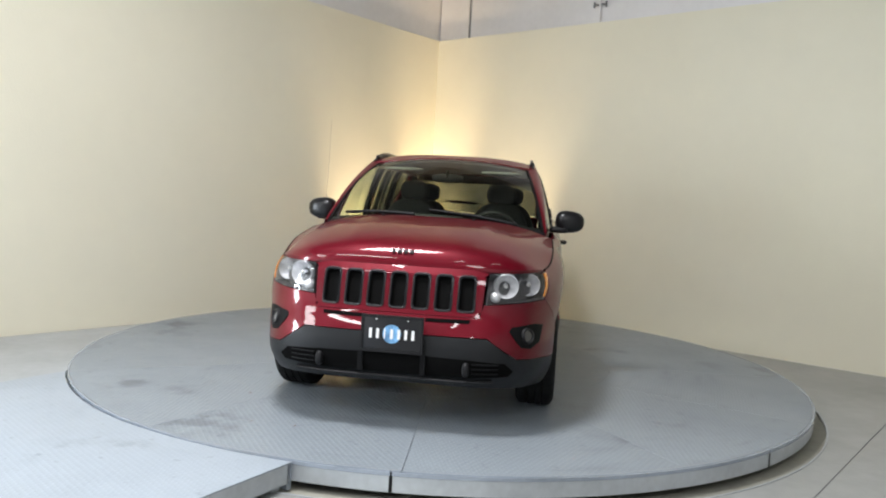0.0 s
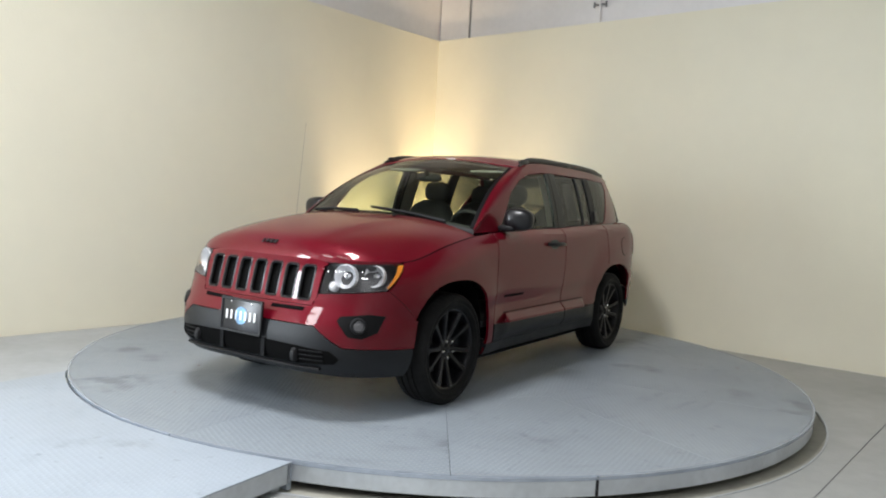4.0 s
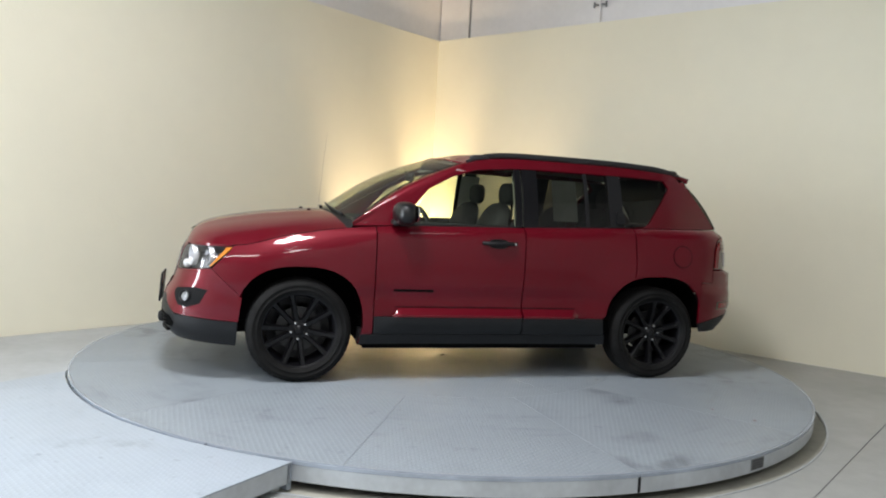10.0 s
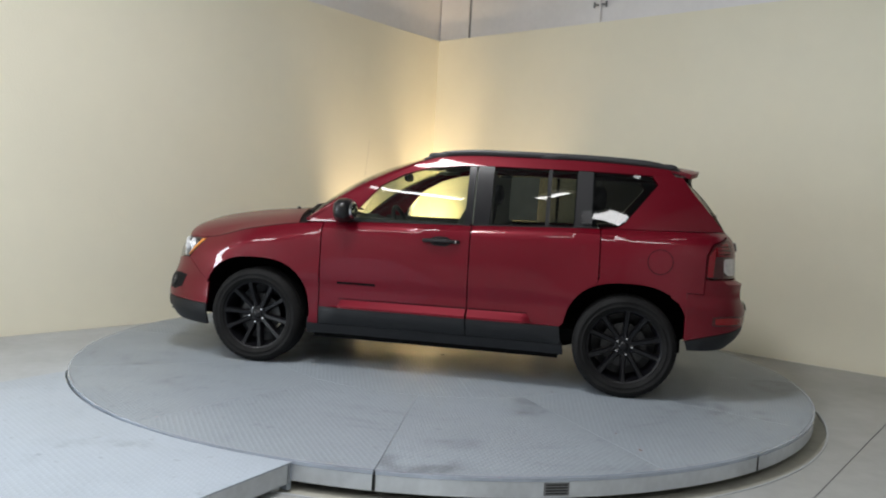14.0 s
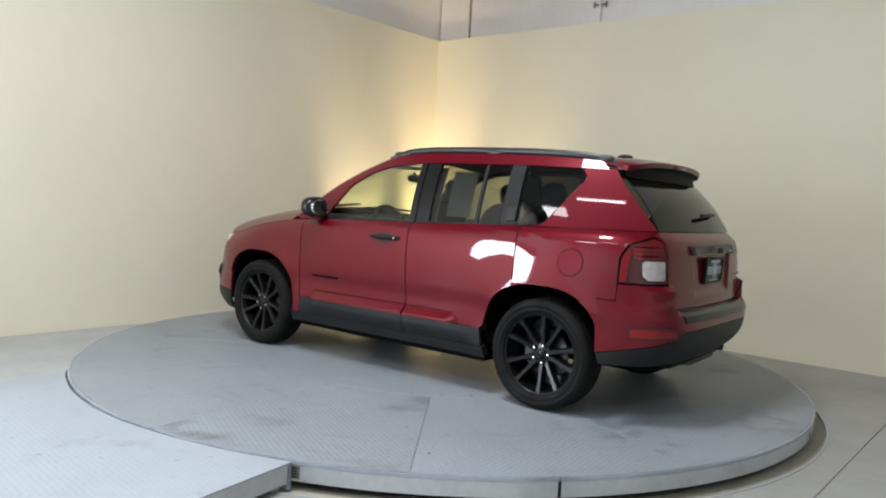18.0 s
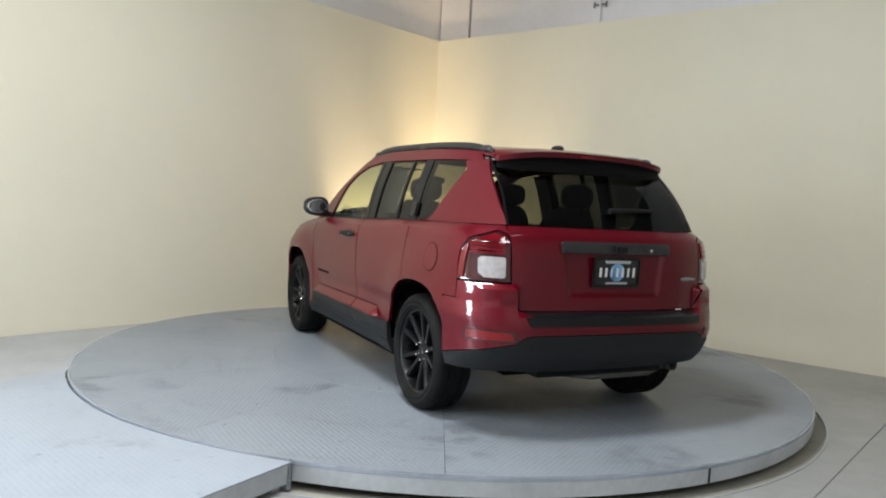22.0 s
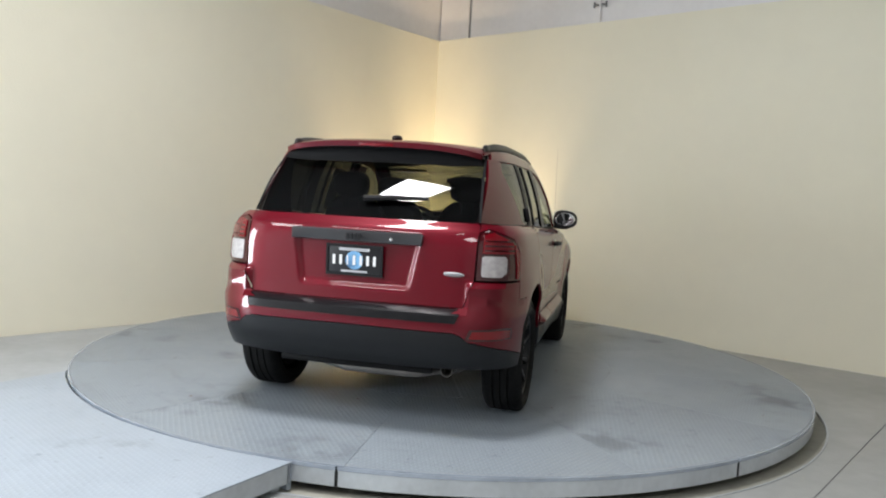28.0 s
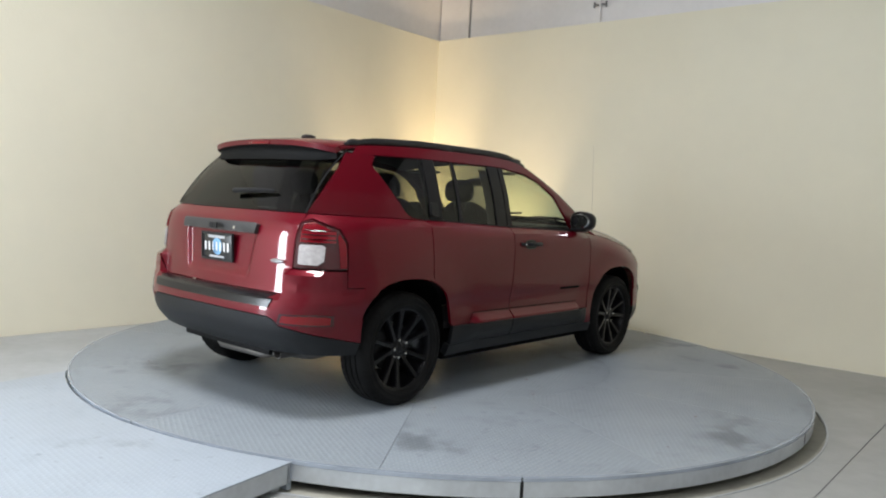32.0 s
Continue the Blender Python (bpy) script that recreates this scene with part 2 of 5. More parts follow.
def build_hall():
    g0, g1, gz = GATE
    wall_between("wall_west", hall(g0, 0, 0), hall(-0.12, 0, 0), FLOOR, WALL_TOP, -0.12, M_WALL, "cream painted smooth partition wall with a warm uplight glow")
    wall_between("wall_west_far", hall(ROOM_A, 0, 0), hall(g1, 0, 0), FLOOR, WALL_TOP, -0.12, M_WALL, "cream painted wall past the open gate")
    wall_between("wall_north", hall(0, 0, 0), hall(0, ROOM_B, 0), FLOOR, WALL_TOP, -0.12, M_WALL, "cream painted smooth partition wall beside the turntable")
    # grey sheet metal of the hall above the partitions
    wall_between("wall_west_upper", hall(ROOM_A, -0.02, 0), hall(-0.14, -0.02, 0), WALL_TOP + 0.002, CEIL, -0.1, M_UPPER, "pale grey sheet metal wall above the partition")
    wall_between("wall_north_upper", hall(-0.02, 0, 0), hall(-0.02, ROOM_B, 0), WALL_TOP + 0.002, CEIL, -0.1, M_UPPER, "pale grey sheet metal wall above the partition")
    # unseen walls added behind the camera to close the hall, grey tuned for reflections
    wall_between("wall_east", hall(-0.12, ROOM_B, 0), hall(ROOM_A + 0.2, ROOM_B, 0), FLOOR, CEIL, -0.15, M_DARKHALL, "plain grey unseen wall added to close the hall")
    # far end
    wall_between("wall_south", hall(ROOM_A, ROOM_B, 0), hall(ROOM_A, -0.1, 0), FLOOR, CEIL, -0.15, M_DARKHALL, "plain grey unseen wall added to close the hall")
    # unseen ceiling added to close the hall; dark grey keeps bounce light low
    bm = bmesh.new()
    prism(bm, [hall(-0.2, -0.2, 0), hall(ROOM_A + 0.3, -0.2, 0), hall(ROOM_A + 0.3, ROOM_B + 0.2, 0), hall(-0.2, ROOM_B + 0.2, 0)], CEIL, CEIL + 0.1)
    tagged(link("ceiling", bm, M_CEIL, smooth=False), "plain grey unseen ceiling added to close the hall", "ceiling", kind="structure")
    # floor with a round pit for the turntable
    bm = bmesh.new()
    n, pr = 96, 2.83
    outer = [hall(-0.2, -9, 0), hall(20, -9, 0), hall(20, ROOM_B + 0.2, 0), hall(-0.2, ROOM_B + 0.2, 0)]
    ov = [bm.verts.new((p.x, p.y, FLOOR)) for p in outer]
    iv = [bm.verts.new((pr * math.cos(2 * math.pi * i / n), pr * math.sin(2 * math.pi * i / n), FLOOR)) for i in range(n)]
    es = [bm.edges.new((ov[i], ov[(i + 1) % 4])) for i in range(4)] + [bm.edges.new((iv[i], iv[(i + 1) % n])) for i in range(n)]
    bmesh.ops.triangle_fill(bm, use_beauty=True, edges=es)
    lo = [bm.verts.new((v.co.x, v.co.y, FLOOR - 0.014)) for v in iv]
    for i in range(n):
        bm.faces.new((iv[i], iv[(i + 1) % n], lo[(i + 1) % n], lo[i]))
    for f in list(bm.faces):
        if abs(f.normal.z) > 0.9 and f.normal.z < 0:
            f.normal_flip()
    tagged(link("floor", bm, M_FLOOR, smooth=False), "grey sealed concrete floor with a round pit", "floor", kind="structure")
    bm = bmesh.new()
    lathe(bm, [(0.0, FLOOR - 0.012), (2.9, FLOOR - 0.012)], 64)
    tagged(link("pit_floor", bm, M_PIT, smooth=False), "olive-grey concrete bottom of the turntable pit", "floor", kind="structure")
    bm = bmesh.new()
    lathe(bm, [(2.822, FLOOR - 0.012), (2.822, FLOOR + 0.004), (2.834, FLOOR + 0.004), (2.834, FLOOR - 0.012)], 128)
    tagged(link("trim", bm, M_STEEL), "thin steel ring edging the turntable pit", "trim", kind="structure")
    # floor joint
    bm = bmesh.new()
    for b in (5.88,):
        p, q = hall(0, b, 0), hall(ROOM_A, b, 0)
        w = B_WAY * 0.0022
        prism(bm, [p - w, q - w, q + w, p + w], FLOOR + 0.001, FLOOR + 0.003)
    tagged(link("floor_joint", bm, M_VENT, smooth=False), "dark straight joint in the concrete floor", "joint", kind="structure")


def sector(bm, r0, r1, a0, a1, z0, z1, n):
    """A ring sector as a solid."""
    rows = []
    for i in range(n + 1):
        a = a0 + (a1 - a0) * i / n
        c, s = math.cos(a), math.sin(a)
        rows.append([bm.verts.new(p) for p in ((r0 * c, r0 * s, z0), (r1 * c, r1 * s, z0), (r1 * c, r1 * s, z1), (r0 * c, r0 * s, z1))])
    for a, b in zip(rows, rows[1:]):
        for k in range(4):
            bm.faces.new((a[k], b[k], b[(k + 1) % 4], a[(k + 1) % 4]))
    bm.faces.new(rows[0][::-1])
    bm.faces.new(rows[-1])


def turned_box(m, *lim):
    bm = bmesh.new()
    box(bm, *lim, m=m)
    return bm


def build_turntable():
    t = new("turntable")
    tagged(t, "round grey steel turntable with checker plate top and galvanised rim", "turntable")
    # twelve outer plates and four inner ones
    for count, r0, r1, first in ((12, 1.342, TABLE_R - 0.012, 4.3), (4, 0.02, 1.3412, 19.3)):
        me = None
        for k in range(count):
            if me is None:
                bm = bmesh.new()
                g = 0.0012
                wide = 2 * math.pi / count
                sector(bm, r0, r1, -wide / 2 + g / 2, wide / 2 - g / 2, -0.008, 0, 16)
                ob = part("deck_plate", bm, M_DECK, t, smooth=False)
                me = ob.data
            else:
                ob = new("deck_plate", me)
                ob.parent = t
            ob.rotation_euler = (0, 0, radians(first + 360 / count * (k + 0.5)))
    joints = (3.3, 49.0, 94.3, 139.0, 183.6, 228.2, 273.4, 318.4, 363.3)
    for k in range(8):
        a0, a1 = radians(joints[k]), radians(joints[k + 1])
        bm = bmesh.new()
        d = 0.0018
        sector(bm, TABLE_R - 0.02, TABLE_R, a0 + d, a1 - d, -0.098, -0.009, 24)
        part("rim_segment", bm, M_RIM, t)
        bm = bmesh.new()
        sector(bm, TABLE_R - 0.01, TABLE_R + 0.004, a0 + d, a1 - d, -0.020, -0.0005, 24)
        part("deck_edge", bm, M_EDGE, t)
        bm = bmesh.new()
        box(bm, TABLE_R - 0.03, TABLE_R + 0.0015, -0.008, 0.008, -0.097, -0.02, m=Matrix.Rotation(a0, 4, "Z"))
        part("joint_plate", bm, M_BLACK, t, smooth=False)
    bm = bmesh.new()
    lathe(bm, [(0, -0.012), (TABLE_R - 0.1, -0.012), (TABLE_R - 0.1, -0.09), (0, -0.09)], 64)
    part("frame", bm, M_LINER, t, "dark steel underframe")
    bm = bmesh.new()
    lathe(bm, [(0, -0.09), (0.6, -0.09), (0.6, FLOOR - 0.012), (0, FLOOR - 0.012)], 32)
    part("pivot", bm, M_LINER, t)
    # slotted vent plate in the rim
    for az in VENTS:
        m = Matrix.Rotation(radians(az), 4, "Z")
        v = part("vent_plate", turned_box(m, TABLE_R - 0.004, TABLE_R + 0.003, -0.062, 0.062, -0.086, -0.026), M_VENT, t, "small grey slotted plate", smooth=False)
        for k in range(4):
            part("slot", turned_box(m, TABLE_R, TABLE_R + 0.0045, -0.052, 0.052, -0.079 + 0.0135 * k, -0.073 + 0.0135 * k), M_BLACK, v, smooth=False)
    # dry leaf crumbs and paint chips
    rnd = random.Random(5)
    bm = bmesh.new()
    for k in range(26):
        r, az, s = TABLE_R * math.sqrt(rnd.uniform(0.1, 0.95)), rnd.uniform(0, 6.28), rnd.uniform(0.006, 0.016)
        m = Matrix.Translation((r * math.cos(az), r * math.sin(az), 0.001)) @ Matrix.Rotation(rnd.uniform(0, 6.28), 4, "Z")
        vs = [bm.verts.new(m @ Vector((s * math.cos(q) * rnd.uniform(0.5, 1.2), s * 0.6 * math.sin(q) * rnd.uniform(0.5, 1.2), rnd.uniform(0, 0.004)))) for q in (0, 1.2, 2.5, 3.7, 5.1)]
        bm.faces.new(vs)
    part("crumbs", bm, M_CRUMB, t, "brown leaf crumbs", smooth=False)["kind"] = "stuff"
    return t


def build_platform():
    """Drive-on platform, flush with the turntable, that leads to the gate."""
    p = new("drive_on_platform")
    tagged(p, "pale grey checker plate drive-on platform flush with the turntable", "platform")
    way = Vector((math.cos(radians(-120.0)), math.sin(radians(-120.0)), 0))
    side = Vector((-way.y, way.x, 0)) * -1
    e0 = Vector((-0.674, -2.687, 0))
    wide, long = 2.35, 6.0
    # outline: right edge, far end, left edge, then back along the curved cut round the turntable
    r = TABLE_R + 0.016
    a0 = math.atan2(e0.y, e0.x)
    left = e0 + side * wide
    # where the left edge meets the circle
    b, c = left.dot(way), left.length_squared - r * r
    left = left + way * (-b + math.sqrt(max(0, b * b - c))) if b * b > c else left
    a1 = math.atan2(left.y, left.x)
    if a1 > 0:
        a1 -= 2 * math.pi
    arc = [Vector((r * math.cos(a1 + (a0 - a1) * i / 24), r * math.sin(a1 + (a0 - a1) * i / 24), 0)) for i in range(25)]
    bm = bmesh.new()
    prism(bm, [*arc, arc[-1] + way * long, left + way * long], -0.010, -0.002)
    for v in bm.verts:
        v.co.z -= 0.017 * sstep(0.1, 1.0, (v.co - e0).dot(side) / wide)
    part("deck_plate", bm, M_DECK2, p, smooth=False)
    bm = bmesh.new()
    n = -side
    a, b_ = arc[-1] + way * 0.01, arc[-1] + way * long
    prism(bm, [a, b_, b_ - n * 0.006, a - n * 0.006], -0.10, -0.0105)
    prism(bm, [a, b_, b_ - n * 0.05, a - n * 0.05], -0.10, -0.094)
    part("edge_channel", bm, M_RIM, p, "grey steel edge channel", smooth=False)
    bm = bmesh.new()
    e_ = arc[-1] + way * 0.002
    prism(bm, [e_, e_ + way * 0.028, e_ + way * 0.028 + side * 0.05, e_ + side * 0.05], FLOOR, -0.0115)
    part("end_post", bm, M_EDGE, p, "pale steel end post", smooth=False)
    for d in (0.045, 2.2, 4.6):
        bm = bmesh.new()
        a = arc[-1] + way * d
        prism(bm, [a - n * 0.03, a + way * 0.05 - n * 0.03, a + way * 0.05 - n * 0.08, a - n * 0.08], FLOOR, -0.1)
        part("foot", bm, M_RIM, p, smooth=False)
    # raised steel floor between platform, wall and turntable
    bm = bmesh.new()
    w1 = hall(GATE[0], 0.01, 0)
    r2 = TABLE_R + 0.03
    a2 = radians(128)
    arc2 = [Vector((r2 * math.cos(a2 + (a1 + 2 * math.pi - a2) * i / 30), r2 * math.sin(a2 + (a1 + 2 * math.pi - a2) * i / 30), 0)) for i in range(31)]
    prism(bm, [hall(1.0, 0.01, 0), *arc2, left + way * long, w1], FLOOR + 0.001, -0.075)
    tagged(link("floor_raised", bm, M_STEEL, smooth=False), "grey painted steel plate floor beside the platform", "floor", kind="structure")
    return p


# bluish tint and gloss tuned for the daylight glint along the edge
M_EDGE = mat("glossy_steel_edge", (0.38, 0.43, 0.50), 0.22, 0.35, scale=3, vary=0.25)
M_VENT = mat("grey_vent_plate", (0.16, 0.165, 0.17), 0.5, 0.2)
M_CRUMB = mat("brown_crumbs", (0.16, 0.08, 0.04), 0.8, scale=40, vary=0.4)
VENTS = (112.1,)


def deck_material(name, base, scuffed=1.0, tread=1.0):
    """Checker plate: raised lugs, worn paint, dark stains and fine scuffs."""
    m = mat(name, base, 0.42, 0.0, scale=1.1, vary=0.07)
    nt = m.node_tree
    p = nt.nodes["Principled BSDF"]
    p.inputs["Specular IOR Level"].default_value = 0.28
    tc = nt.nodes.new("ShaderNodeTexCoord")
    info, off = nt.nodes.new("ShaderNodeObjectInfo"), nt.nodes.new("ShaderNodeVectorMath")
    off.operation = "MULTIPLY_ADD"
    off.inputs[1].default_value = (1, 1, 1)
    nt.links.new(tc.outputs["Object"], off.inputs[0])
    rv = nt.nodes.new("ShaderNodeCombineXYZ")
    sc_ = nt.nodes.new("ShaderNodeMath")
    sc_.operation = "MULTIPLY"
    sc_.inputs[1].default_value = 41.0
    nt.links.new(info.outputs["Random"], sc_.inputs[0])
    for k_ in range(3):
        nt.links.new(sc_.outputs[0], rv.inputs[k_])
    nt.links.new(rv.outputs[0], off.inputs[2])
    sx = nt.nodes.new("ShaderNodeSeparateXYZ")
    nt.links.new(tc.outputs["Object"], sx.inputs[0])

    def math_node(op, a, b=None, c=None):
        n = nt.nodes.new("ShaderNodeMath")
        n.operation = op
        for k, v in enumerate((a, b, c)):
            if v is None:
                continue
            if isinstance(v, (int, float)):
                n.inputs[k].default_value = v
            else:
                nt.links.new(v, n.inputs[k])
        return n.outputs[0]

    def noise_node(scale, detail=4.0):
        n = nt.nodes.new("ShaderNodeTexNoise")
        n.inputs["Scale"].default_value, n.inputs["Detail"].default_value = scale, detail
        nt.links.new(off.outputs[0], n.inputs["Vector"])
        return n.outputs["Fac"]

    def ramp(v, lo, hi):
        n = nt.nodes.new("ShaderNodeMapRange")
        n.interpolation_type = "SMOOTHSTEP"
        n.inputs["From Min"].default_value, n.inputs["From Max"].default_value = lo, hi
        nt.links.new(v, n.inputs["Value"])
        return n.outputs["Result"]

    k = 2 * math.pi / 0.04
    lug = math_node("MULTIPLY", math_node("SINE", math_node("MULTIPLY", sx.outputs[0], k)), math_node("SINE", math_node("MULTIPLY", sx.outputs[1], k)))
    lug = math_node("MAXIMUM", lug, 0.15)
    stain = math_node("MULTIPLY", ramp(noise_node(1.3, 5), 0.56, 0.70), ramp(noise_node(5.0, 3), 0.40, 0.6))
    # scuffs drawn out along the turn
    rad = math_node("SQRT", math_node("ADD", math_node("MULTIPLY", sx.outputs[0], sx.outputs[0]), math_node("MULTIPLY", sx.outputs[1], sx.outputs[1])))
    cx = nt.nodes.new("ShaderNodeCombineXYZ")
    nt.links.new(math_node("MULTIPLY", rad, 7.0), cx.inputs[0])
    nt.links.new(math_node("MULTIPLY", math_node("ARCTAN2", sx.outputs[1], sx.outputs[0]), 3.2), cx.inputs[1])
    nt.links.new(sc_.outputs[0], cx.inputs[2])
    sn = nt.nodes.new("ShaderNodeTexNoise")
    sn.inputs["Scale"].default_value, sn.inputs["Detail"].default_value = 1.3, 7.0
    nt.links.new(cx.outputs[0], sn.inputs["Vector"])
    scuff = math_node("MULTIPLY", ramp(sn.outputs["Fac"], 0.54, 0.72), ramp(noise_node(1.7, 4), 0.46, 0.60))
    stain = math_node("ADD", math_node("MULTIPLY", stain, 1.15), math_node("MULTIPLY", scuff, 0.45 * scuffed))
    grime = ramp(noise_node(14.0, 6), 0.62, 0.72)
    dark = math_node("SUBTRACT", 1.0, math_node("ADD", math_node("MULTIPLY", stain, 0.34), math_node("MULTIPLY", grime, 0.18)))
    shade = math_node("MULTIPLY", dark, math_node("MULTIPLY_ADD", lug, 0.09 * tread, 1.0 - 0.04 * tread))
    mix = nt.nodes.new("ShaderNodeMix")
    mix.data_type, mix.blend_type = "RGBA", "MULTIPLY"
    mix.inputs["Factor"].default_value = 1.0
    src = p.inputs["Base Color"].links[0].from_socket
    nt.links.new(src, mix.inputs["A"])
    nt.links.new(shade, mix.inputs["B"])
    nt.links.new(mix.outputs["Result"], p.inputs["Base Color"])
    nt.links.new(math_node("MULTIPLY_ADD", ramp(noise_node(1.6, 3), 0.3, 0.7), -0.1, 0.45), p.inputs["Roughness"])
    bn = nt.nodes.new("ShaderNodeBump")
    bn.inputs["Strength"].default_value, bn.inputs["Distance"].default_value = 0.5 * tread, 0.004
    nt.links.new(math_node("ADD", lug, math_node("MULTIPLY", noise_node(38.0, 5), 1.6)), bn.inputs["Height"])
    nt.links.new(bn.outputs[0], p.inputs["Normal"])
    return m


M_DECK = deck_material("checker_plate", (0.250, 0.283, 0.314))
M_DECK2 = deck_material("checker_plate_pale", (0.335, 0.38, 0.43), 0.35, 0.5)


def build_uplights():
    first = None
    for a, b, power in UPLIGHTS:
        pos = hall(a, b, 0)
        t = new("uplight")
        t.location = (pos.x, pos.y, FLOOR)
        tagged(t, "small black floor uplight shining warm light up the wall", "lamp", "uplights at the wall")
        bm = bmesh.new()
        lathe(bm, [(0, 0), (0.06, 0), (0.06, 0.012), (0.045, 0.02), (0.045, 0.11), (0.04, 0.11), (0.04, 0.09)], 24)
        part("housing", bm, M_BLACK, t)
        bm = bmesh.new()
        lathe(bm, [(0, 0.092), (0.039, 0.092)], 20)
        part("lens", bm, M_BULB, t)
        tgt = hall(a if b < a else 0, b if a < b else 0, 1.5)
        spot("uplight_lamp", pos + Vector((0, 0, FLOOR + 0.13)), tgt, power, (1.0, 0.74, 0.45), 58)


M_BULB = glow("warm_bulb", (1.0, 0.75, 0.4), 6)


def build_ceiling_and_fill_lights():
    # fixtures for the inferred lamps, and made up for the two fill lamps
    for a, b, power, w, h in CEILING_AND_FILL_LIGHTS:
        pos = hall(a, b, 0)
        t = new("ceiling_or_fill_light")
        t.matrix_world = Matrix.Translation((pos.x, pos.y, CEIL)) @ Matrix.Rotation(math.atan2(B_WAY.y, B_WAY.x), 4, "Z")
        tagged(t, "white rectangular ceiling light fixture out of view, two of six added as fill", "lamp", "ceiling lights")
        part("housing", boxes((-w / 2 - 0.05, w / 2 + 0.05, -h / 2 - 0.05, h / 2 + 0.05, -0.14, 0), bevel=0.01), M_WHITE, t, smooth=False)
        part("diffuser", boxes((-w / 2, w / 2, -h / 2, h / 2, -0.15, -0.141)), M_DIFFUSER, t, smooth=False)


M_DIFFUSER = glow("lit_diffuser", (1.0, 0.97, 0.92), 1.5)


def build_upper_details():
    """A seam and a conduit on the sheet metal above the partition."""
    bm = bmesh.new()
    p = hall(-0.02, 0.5, 0)
    w, d = B_WAY * 0.011, A_WAY * 0.015
    prism(bm, [p - w, p + w, p + w + d, p - w + d], WALL_TOP + 0.003, CEIL)
    tagged(link("wall_seam", bm, M_GREYSEAM, smooth=False), "narrow dark folded seam of the sheet metal wall", "seam", kind="structure")
    c = new("conduit")
    tagged(c, "thin pale vertical conduit clamped to the sheet metal wall", "conduit")
    p = hall(0.005, 2.4, 0)
    part("pipe", tube([(p.x, p.y, WALL_TOP + 0.004), (p.x, p.y, CEIL - 0.01)], 0.014, 12), M_UPPER, c)
    q = B_WAY * 0.075
    part("clamp", tube([p - q + Vector((0, 0, WALL_TOP + 0.2)), p + q + Vector((0, 0, WALL_TOP + 0.2))], 0.012, 8), M_VENT, c, "grey steel pipe clamp")
    for k in (-1, 1):
        e = p + q * k + Vector((0, 0, WALL_TOP + 0.2))
        part("clamp_bolt", tube([e - Vector((0, 0, 0.032)), e + Vector((0, 0, 0.032))], 0.012, 8), M_VENT, c)


M_GREYSEAM = mat("seam_grey", (0.24, 0.24, 0.24), 0.5)

# ---- the car: x forward, y to its left, z up, origin between the axles on the ground ----
CAR = Matrix.Translation((-0.068, 0.012, 0))
X0F, X0R = 0.95, -0.95
FX = [(0.2, 2.09), (0.28, 2.17), (0.36, 2.21), (0.45, 2.215), (0.53, 2.20), (0.6, 2.165), (0.66, 2.135), (0.75, 2.115), (0.84, 2.09), (0.885, 2.06)]
RX = [(0.24, -1.86), (0.34, -2.01), (0.42, -2.10), (0.49, -2.14), (0.6, -2.155), (0.672, -2.14), (0.69, -2.08), (0.85, -2.07), (1.0, -2.06), (1.08, -2.04), (1.14, -1.99)]
WZ = [(0.2, 0.79), (0.28, 0.835), (0.36, 0.856), (0.48, 0.86), (0.58, 0.865), (0.67, 0.881), (0.9, 0.884), (1.0, 0.876), (1.06, 0.864), (1.14, 0.846)]
ZTOP = [(-2.1, 1.14), (-1.1, 1.122), (-0.2, 1.09), (0.6, 1.066), (1.03, 1.035), (1.4, 0.974), (1.76, 0.889), (2.2, 0.886)]
PF, PR = 4.4, 7.5
AXLE, WHEEL_R = 1.317, 0.345


def body(u, z):
    """The body below the belt: u runs 0..1 round the front corner, 1..2 along the side, 2..3 round the rear corner."""
    if u < 1:
        a = radians(90 * (1 - u))
        s, c = math.sin(a), max(0, math.cos(a))
        r = (s ** PF + c ** PF) ** (-1 / PF)
        x, k = X0F + (smooth_tab(FX, z) - X0F) * r * s, r * c
    elif u <= 2:
        x, k = X0F + (X0R - X0F) * (u - 1), 1
    else:
        a = radians(90 * (u - 2))
        s, c = math.sin(a), max(0, math.cos(a))
        r = (s ** PR + c ** PR) ** (-1 / PR)
        x, k = X0R + (smooth_tab(RX, z) - X0R) * r * s, r * c
    w = smooth_tab(WZ, z)
    for ax in (AXLE, -AXLE):
        d = math.hypot(x - ax, z - 0.36)
        w += 0.018 * (1 - sstep(0.44, 0.68, d))
    w += 0.004 * sstep(-0.85, -1.25, x)
    # shoulder of the front wing rolls over to the bonnet
    zt = smooth_tab(ZTOP, x)
    t = min(1, max(0, (z - zt + 0.14) / 0.14))
    w -= 0.055 * sstep(0.7, 1.1, x) * t * t
    # and along the doors rolls in under the windows
    t = min(1, max(0, (z - zt + 0.055) / 0.055))
    w -= 0.045 * (1 - sstep(0.7, 1.1, x)) * t ** 2.5
    # door sides: a light hollow below the handles
    w -= 0.006 * sstep(-1.0, -0.8, x) * (1 - sstep(0.75, 0.9, x)) * math.exp(-((z - 0.62) / 0.1) ** 2)
    y = w * k
    if u > 2:
        x += 0.036 * (y / 0.66) ** 2 * sstep(-1.6, -2.0, x)
        x -= 0.055 * sstep(0.60, 0.655, y) * sstep(0.672, 0.688, z) * sstep(0.838, 0.80, z) * sstep(-1.84, -1.98, x)
    if u > 2 and 0.74 < z < 1.03:
        x += 0.020 * sstep(0.362, 0.325, y + (1.0 - z) * 0.18) * sstep(0.75, 0.80, z) * sstep(1.03, 1.015, z)
    return Vector((x, y, z))


